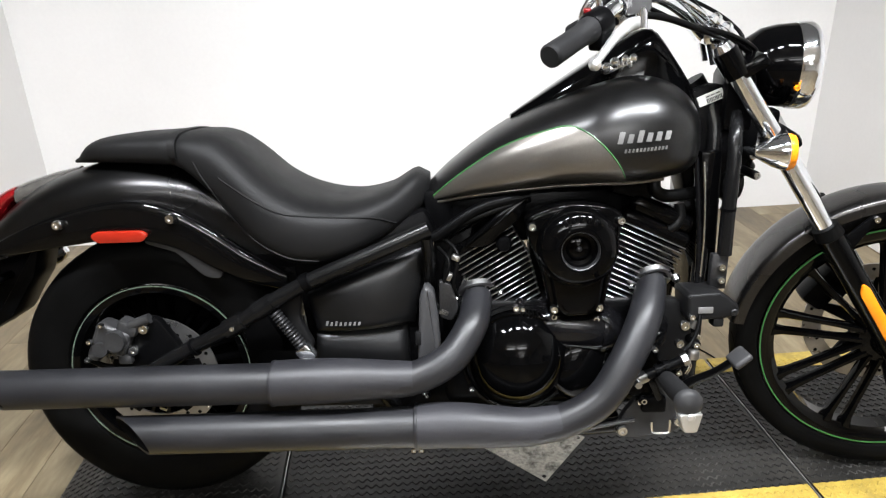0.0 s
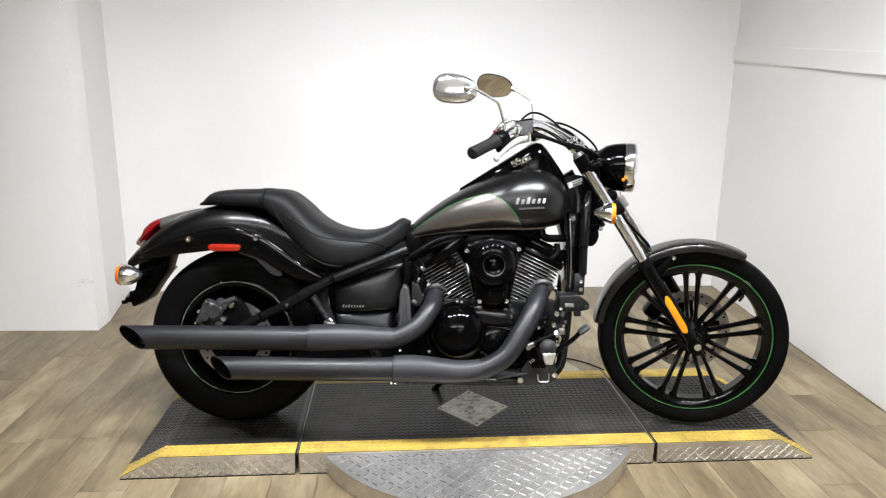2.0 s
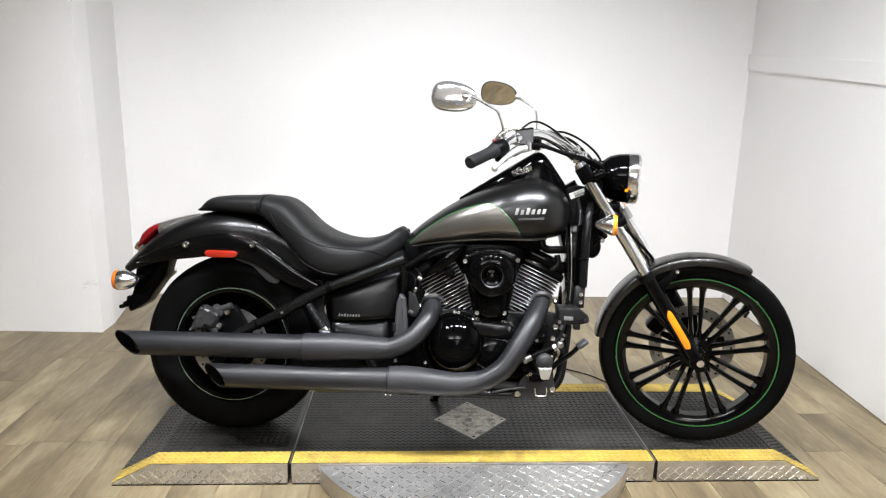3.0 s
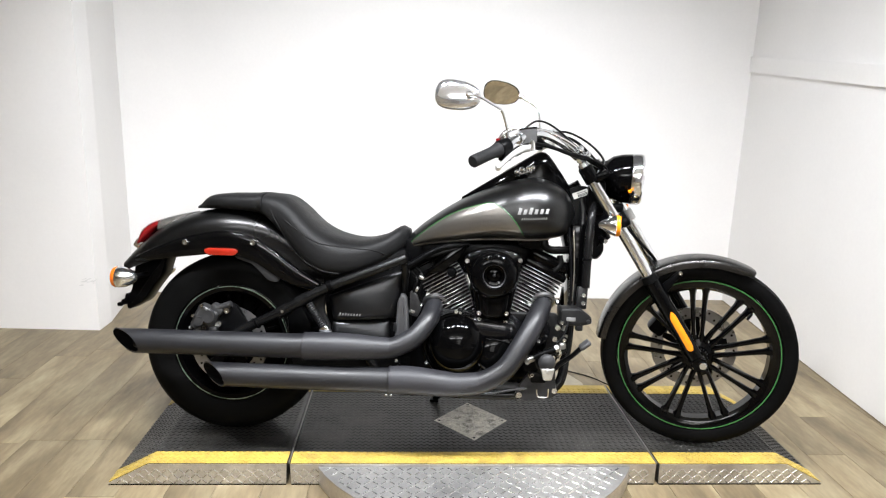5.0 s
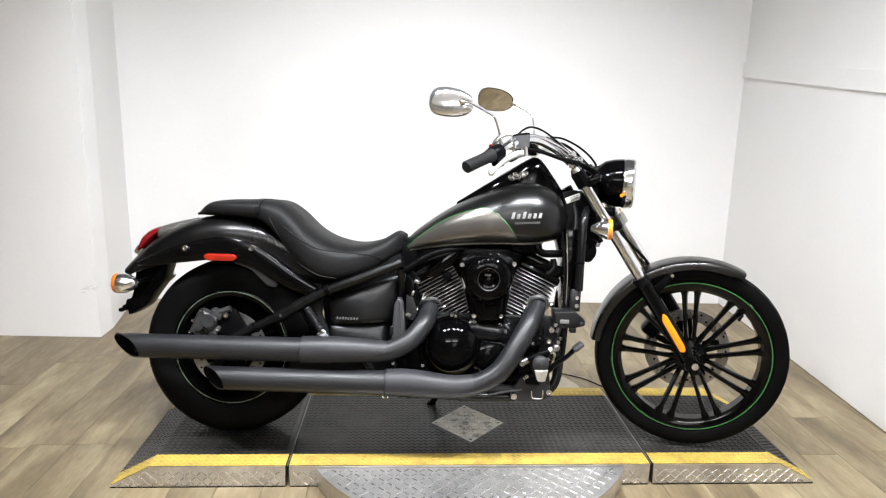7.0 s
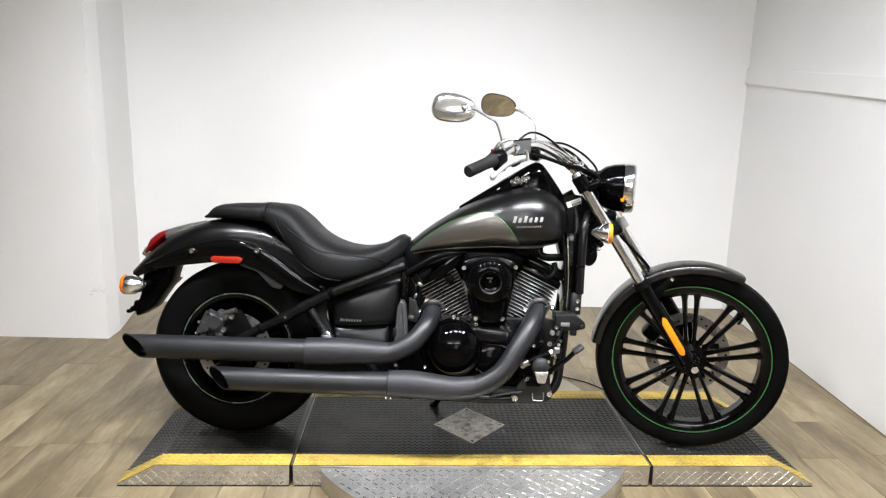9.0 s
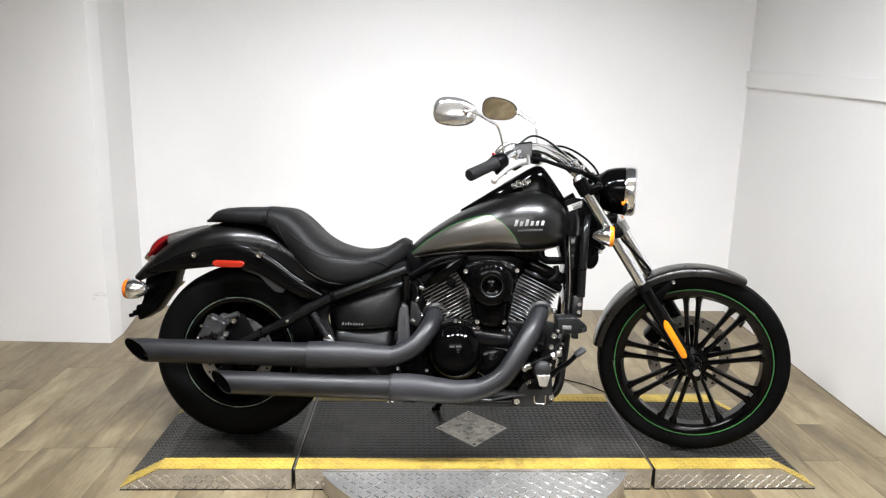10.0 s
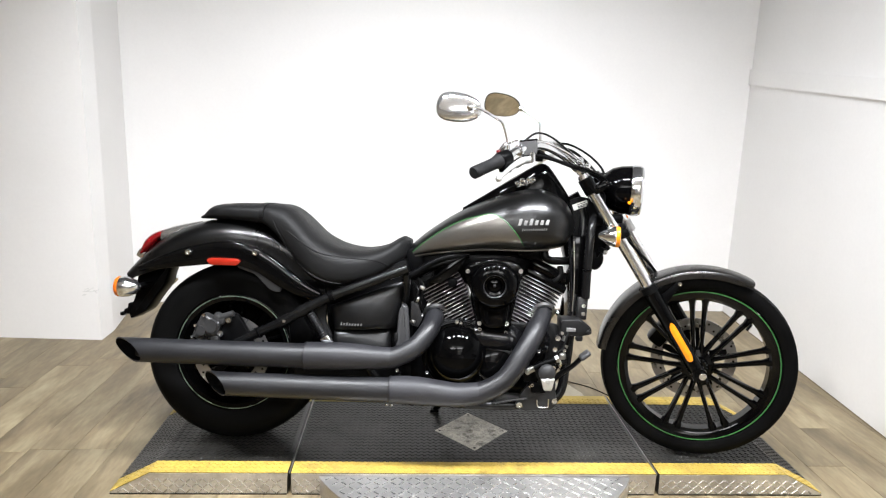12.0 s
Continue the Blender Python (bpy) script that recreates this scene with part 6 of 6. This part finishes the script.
part("loom_cover", prism(rounded([(-0.20, 0.625), (-0.15, 0.64), (-0.11, 0.655), (-0.12, 0.57), (-0.148, 0.50), (-0.16, 0.455), (-0.20, 0.46)], 0.012), -0.10, -0.05, 0.006), M_SATIN, eng)
part("vacuum_hose", tube([(-0.185, -0.11, 0.615), (-0.15, -0.12, 0.645), (-0.08, -0.12, 0.672), (-0.02, -0.115, 0.69)], 0.0075, 12), M_HOSE, eng)

# screws added to carry glints, hose clips and small fittings about the engine
for x, z in ((-0.102, 0.432), (-0.019, 0.472), (0.077, 0.463), (0.054, 0.424), (0.141, 0.405), (0.080, 0.299), (-0.223, 0.284)):
    part("glint_screw_boss", rod((x, -0.10, z), (x, -0.152, z), 0.0105, 14, 0.0088), M_BARREL, eng)
    bolt(eng, (x, -0.151, z), r=0.0062, h=0.008)
for x, z, r in ((0.052, 0.425, 0.0565), (0.150, 0.412, 0.0565)):
    part("hose_clip", lathe([(r, -0.004), (r + 0.0015, -0.004), (r + 0.0015, 0.004), (r, 0.004)], (x, -0.112, z), (1, 0, -0.1), 30, True), M_BARREL, eng)
part("throttle_cable", tube([(-0.19, -0.12, 0.60), (-0.168, -0.15, 0.575), (-0.182, -0.15, 0.52), (-0.172, -0.145, 0.465), (-0.14, -0.13, 0.45)], 0.0042, 10), M_HOSE, eng)
part("throttle_cable", tube([(-0.18, -0.11, 0.62), (-0.15, -0.145, 0.59), (-0.16, -0.15, 0.53), (-0.152, -0.14, 0.50)], 0.0038, 10), M_HOSE, eng)
for x, z, w, h in ((-0.154, 0.585, 0.018, 0.012), (-0.180, 0.470, 0.022, 0.016), (-0.168, 0.545, 0.01, 0.018)):
    part("cable_fitting", box((x, -0.148, z), (w, 0.014, h), 0.003, (0, 25, 0)), M_ALU, eng, "bright cable fitting")
part("clutch_case_ridge", lathe([(0.112, -0.012), (0.118, -0.01), (0.119, 0.004), (0.112, 0.008)], (-0.029, -0.143, 0.360), (0, -1, 0), 48, True), M_SATIN, eng)
part("coolant_elbow", tube([(0.13, -0.135, 0.452), (0.155, -0.15, 0.44), (0.175, -0.15, 0.412), (0.178, -0.14, 0.37)], [0.012, 0.013, 0.013, 0.012], 14), M_BARREL, eng)
part("engine_ear", prism(rounded([(0.215, 0.45), (0.255, 0.47), (0.285, 0.44), (0.28, 0.385), (0.24, 0.365), (0.215, 0.385)], 0.014), -0.15, -0.11, 0.006), M_BARREL, eng, "polished black engine mount ear")

# dark innards behind the covers
part("air_box", joined(box((0.02, 0, 0.655), (0.40, 0.13, 0.13), 0.03), box((0.09, 0, 0.56), (0.16, 0.1, 0.2), 0.02)), M_SATIN, eng)
part("battery_box", joined(box((-0.345, 0, 0.50), (0.29, 0.22, 0.22), 0.02, (0, -8, 0)), box((-0.30, 0, 0.60), (0.22, 0.2, 0.08), 0.02, (0, -24, 0))), M_SATIN, fr)
part("swingarm_pivot", joined(box((-0.42, 0, 0.31), (0.36, 0.24, 0.15), 0.03), box((-0.2, 0, 0.26), (0.3, 0.22, 0.14), 0.03)), M_SATIN, fr)
part("under_seat_pan", box((-0.50, 0, 0.575), (0.26, 0.2, 0.06), 0.02), M_SATIN, fr)

# foot controls
fc = part("foot_control", prism(rounded([(0.17, 0.205), (0.19, 0.25), (0.215, 0.285), (0.25, 0.33), (0.30, 0.33), (0.305, 0.25), (0.312, 0.215), (0.29, 0.2), (0.20, 0.19)], 0.012), -0.185, -0.165, 0.004), M_FLAP, BIKE, "dark grey cast foot control bracket")
part("footpeg", tube([(0.264, -0.18, 0.335), (0.262, -0.24, 0.342), (0.251, -0.36, 0.366), (0.249, -0.38, 0.369)], [0.014, 0.019, 0.019, 0.017], 20), M_GRIP, fc, "rubber footpeg")
part("peg_end", lathe([(0.0001, 0.014), (0.016, 0.012), (0.024, 0.005), (0.026, 0), (0.0001, 0)], (0.248, -0.38, 0.371), (-0.08, -1, 0.12), 24), M_FLAP, fc, "grey peg end cap")
part("peg_feeler", joined(prism(rounded([(0.229, 0.354), (0.271, 0.356), (0.266, 0.333), (0.262, 0.319), (0.239, 0.319), (0.235, 0.333)], 0.005), -0.394, -0.37, 0.003), lathe([(0.0001, 0.004), (0.006, 0.003), (0.008, 0)], (0.25, -0.394, 0.349), (0, -1, 0), 14)), M_LEVER, fc, "pale worn peg feeler")
part("brake_pedal", tube([(0.295, -0.2, 0.308), (0.315, -0.21, 0.33), (0.345, -0.24, 0.362), (0.37, -0.268, 0.398)], [0.010, 0.009, 0.008, 0.008], 12), M_SATIN, fc, "black brake pedal arm")
part("pedal_pad", box((0.378, -0.275, 0.408), (0.038, 0.05, 0.014), 0.006, (0, -40, 0), 3), M_HEEL, fc, "grey rubber pedal pad")
part("master_cylinder", joined(rod((0.225, -0.205, 0.342), (0.305, -0.205, 0.378), 0.0105), rod((0.245, -0.205, 0.351), (0.252, -0.205, 0.354), 0.0145, 18), rod((0.262, -0.205, 0.3585), (0.269, -0.205, 0.3615), 0.0145, 18)), M_SATIN, fc, "black brake cylinder")
for nut in (box((0.213, -0.205, 0.336), (0.036, 0.022, 0.02), 0.006, (0, -24, 0)), rod((0.296, -0.206, 0.374), (0.306, -0.206, 0.3785), 0.013, 6), box((0.318, -0.205, 0.386), (0.022, 0.018, 0.022), 0.006), rod((0.205, -0.216, 0.331), (0.205, -0.228, 0.331), 0.007, 10)):
    part("linkage_nut", nut, M_ALU, fc, "bright linkage joint")
part("engine_front_plate", prism(rounded([(0.27, 0.48), (0.308, 0.478), (0.335, 0.44), (0.348, 0.34), (0.27, 0.335)], 0.012), -0.13, -0.10, 0.005), M_GUARD, eng, "dark plate before the engine")
part("brake_switch", tube([(0.30, -0.2, 0.385), (0.315, -0.195, 0.36), (0.31, -0.19, 0.34)], 0.005, 10), M_BOLT, fc)
part("bracket_foot", joined(box((0.22, -0.185, 0.315), (0.05, 0.02, 0.05), 0.008), box((0.245, -0.19, 0.275), (0.05, 0.03, 0.035), 0.006)), M_SATIN, fc)
for x, z, r in ((0.185, 0.212, 0.0125), (0.301, 0.231, 0.0115), (0.221, 0.279, 0.010), (0.278, 0.336, 0.010), (0.294, 0.404, 0.010), (0.302, 0.442, 0.011), (0.315, 0.46, 0.007)):
    bolt(fc, (x, -0.186, z), r=r, h=0.01)
part("return_spring", tube([(0.242, -0.2, 0.236), (0.244, -0.2, 0.218), (0.25, -0.2, 0.211), (0.276, -0.2, 0.211), (0.28, -0.2, 0.218), (0.28, -0.2, 0.24)], 0.0028, 8), M_BOLT, fc, "bright wire loop")
# bosses and bright bolts added for glints among the foot controls
for x, z in ((0.215, 0.332), (0.224, 0.284), (0.292, 0.346), (0.324, 0.404), (0.241, 0.397)):
    part("glint_fitting_boss", rod((x, -0.165, z), (x, -0.198, z), 0.012, 12, 0.010), M_SATIN, fc)
    bolt(fc, (x, -0.197, z), r=0.0072, h=0.009)
part("link_arm", prism(rounded([(0.222, 0.345), (0.236, 0.35), (0.262, 0.29), (0.25, 0.283)], 0.006), -0.206, -0.197, 0.002), M_TUBE, fc)
part("brake_line", tube([(0.30, -0.2, 0.392), (0.318, -0.195, 0.41), (0.335, -0.18, 0.45), (0.34, -0.15, 0.50)], 0.0045, 10), M_HOSE, fc)
for z0, z1, y in ((0.402, 0.418, -0.178), (0.43, 0.446, -0.172)):
    part("line_clip", rod((0.325, y, z0), (0.331, y, z1), 0.0095, 10), M_ALU, fc, "bright line clip")
part("pedal_rod", tube([(0.10, -0.19, 0.215), (0.16, -0.19, 0.228), (0.21, -0.188, 0.235)], 0.005, 8), M_DARKALU, fc)
part("belly_plate", box((-0.0, 0, 0.178), (0.42, 0.22, 0.012), 0.004), M_SATIN, fr)

# rear brake and lower rear
cp = part("rear_caliper", joined(box((-0.885, -0.13, 0.425), (0.075, 0.05, 0.06), 0.012, (0, 25, 0), 3), box((-0.92, -0.13, 0.40), (0.03, 0.05, 0.045), 0.01, (0, 25, 0)), box((-0.85, -0.13, 0.447), (0.045, 0.04, 0.03), 0.008, (0, 25, 0)), rod((-0.872, -0.13, 0.425), (-0.872, -0.165, 0.425), 0.024, 20, 0.022), rod((-0.905, -0.13, 0.407), (-0.905, -0.162, 0.407), 0.018, 18, 0.016), rod((-0.845, -0.14, 0.452), (-0.80, -0.14, 0.468), 0.011, 14), box((-0.862, -0.13, 0.378), (0.03, 0.04, 0.022), 0.007)), M_CALIPER, BIKE, "grey cast rear brake caliper")
part("caliper_bracket", prism(rounded([(-0.83, 0.465), (-0.79, 0.468), (-0.745, 0.40), (-0.745, 0.345), (-0.84, 0.33), (-0.86, 0.37)], 0.015), -0.135, -0.112, 0.004), M_SATIN, cp, "black caliper bracket")
for x, z in ((-0.816, 0.444), (-0.844, 0.396)):
    bolt(cp, (x, -0.136, z), r=0.012, h=0.01)
for x, z in ((-0.935, 0.425), (-0.905, 0.46), (-0.945, 0.385)):
    bolt(cp, (x + 0.01, -0.156, z), r=0.006, h=0.008)
part("brake_line", tube([(-0.95, -0.13, 0.375), (-0.91, -0.135, 0.36), (-0.85, -0.13, 0.355), (-0.70, -0.15, 0.36)], 0.006, 10), M_HOSE, cp)
part("rear_axle_nut", lathe([(0.0001, 0), (0.02, 0), (0.02, 0.014), (0.0001, 0.016)], (RX, -0.172, RZ), (0, -1, 0), 6), M_BOLT, rear_wheel)
part("drive_pulley", lathe([(0.0001, -0.012), (0.17, -0.01), (0.186, -0.006), (0.186, 0.006), (0.0001, 0.012)], (RX, 0.085, RZ), n=64), M_SATIN, rear_wheel)
part("mud_flap", prism(rounded([(-0.62, 0.45), (-0.57, 0.47), (-0.53, 0.40), (-0.55, 0.30), (-0.60, 0.30)], 0.015), -0.11, 0.11, 0.005), M_SATIN, fr, "black plastic mud guard before the rear tyre")

# side stand
ss = part("side_stand", tube([(-0.02, 0.15, 0.2), (-0.06, 0.2, 0.12), (-0.11, 0.265, 0.045)], 0.011, 14), M_SATIN, BIKE, "black side stand")
for x in (-0.205, -0.175):
    part("stand_spring", lathe([(0.009, -0.003), (0.0125, -0.003), (0.0125, 0.003), (0.009, 0.003)], (x, -0.13, 0.186), (0, 1, 0), 18, True), M_DARKALU, ss)
part("stand_foot", box((-0.113, 0.27, 0.043), (0.034, 0.045, 0.008), 0.003, (8, 0, 0)), M_SATIN, ss)

# ---- floor boards, last ----
for v, f in near_planks:
    me = bpy.data.meshes.new("plank")
    me.from_pydata(v, [], f)
    me.materials.append(M_FLOOR)
    ob = new("plank", me)
    ob.parent = floor
me = bpy.data.meshes.new("planks")
me.from_pydata(rest_v, [], rest_f)
me.materials.append(M_FLOOR)
ob = new("far_planks", me)
ob.parent = floor
tagged(ob, "greige wood-look planks", kind="stuff")
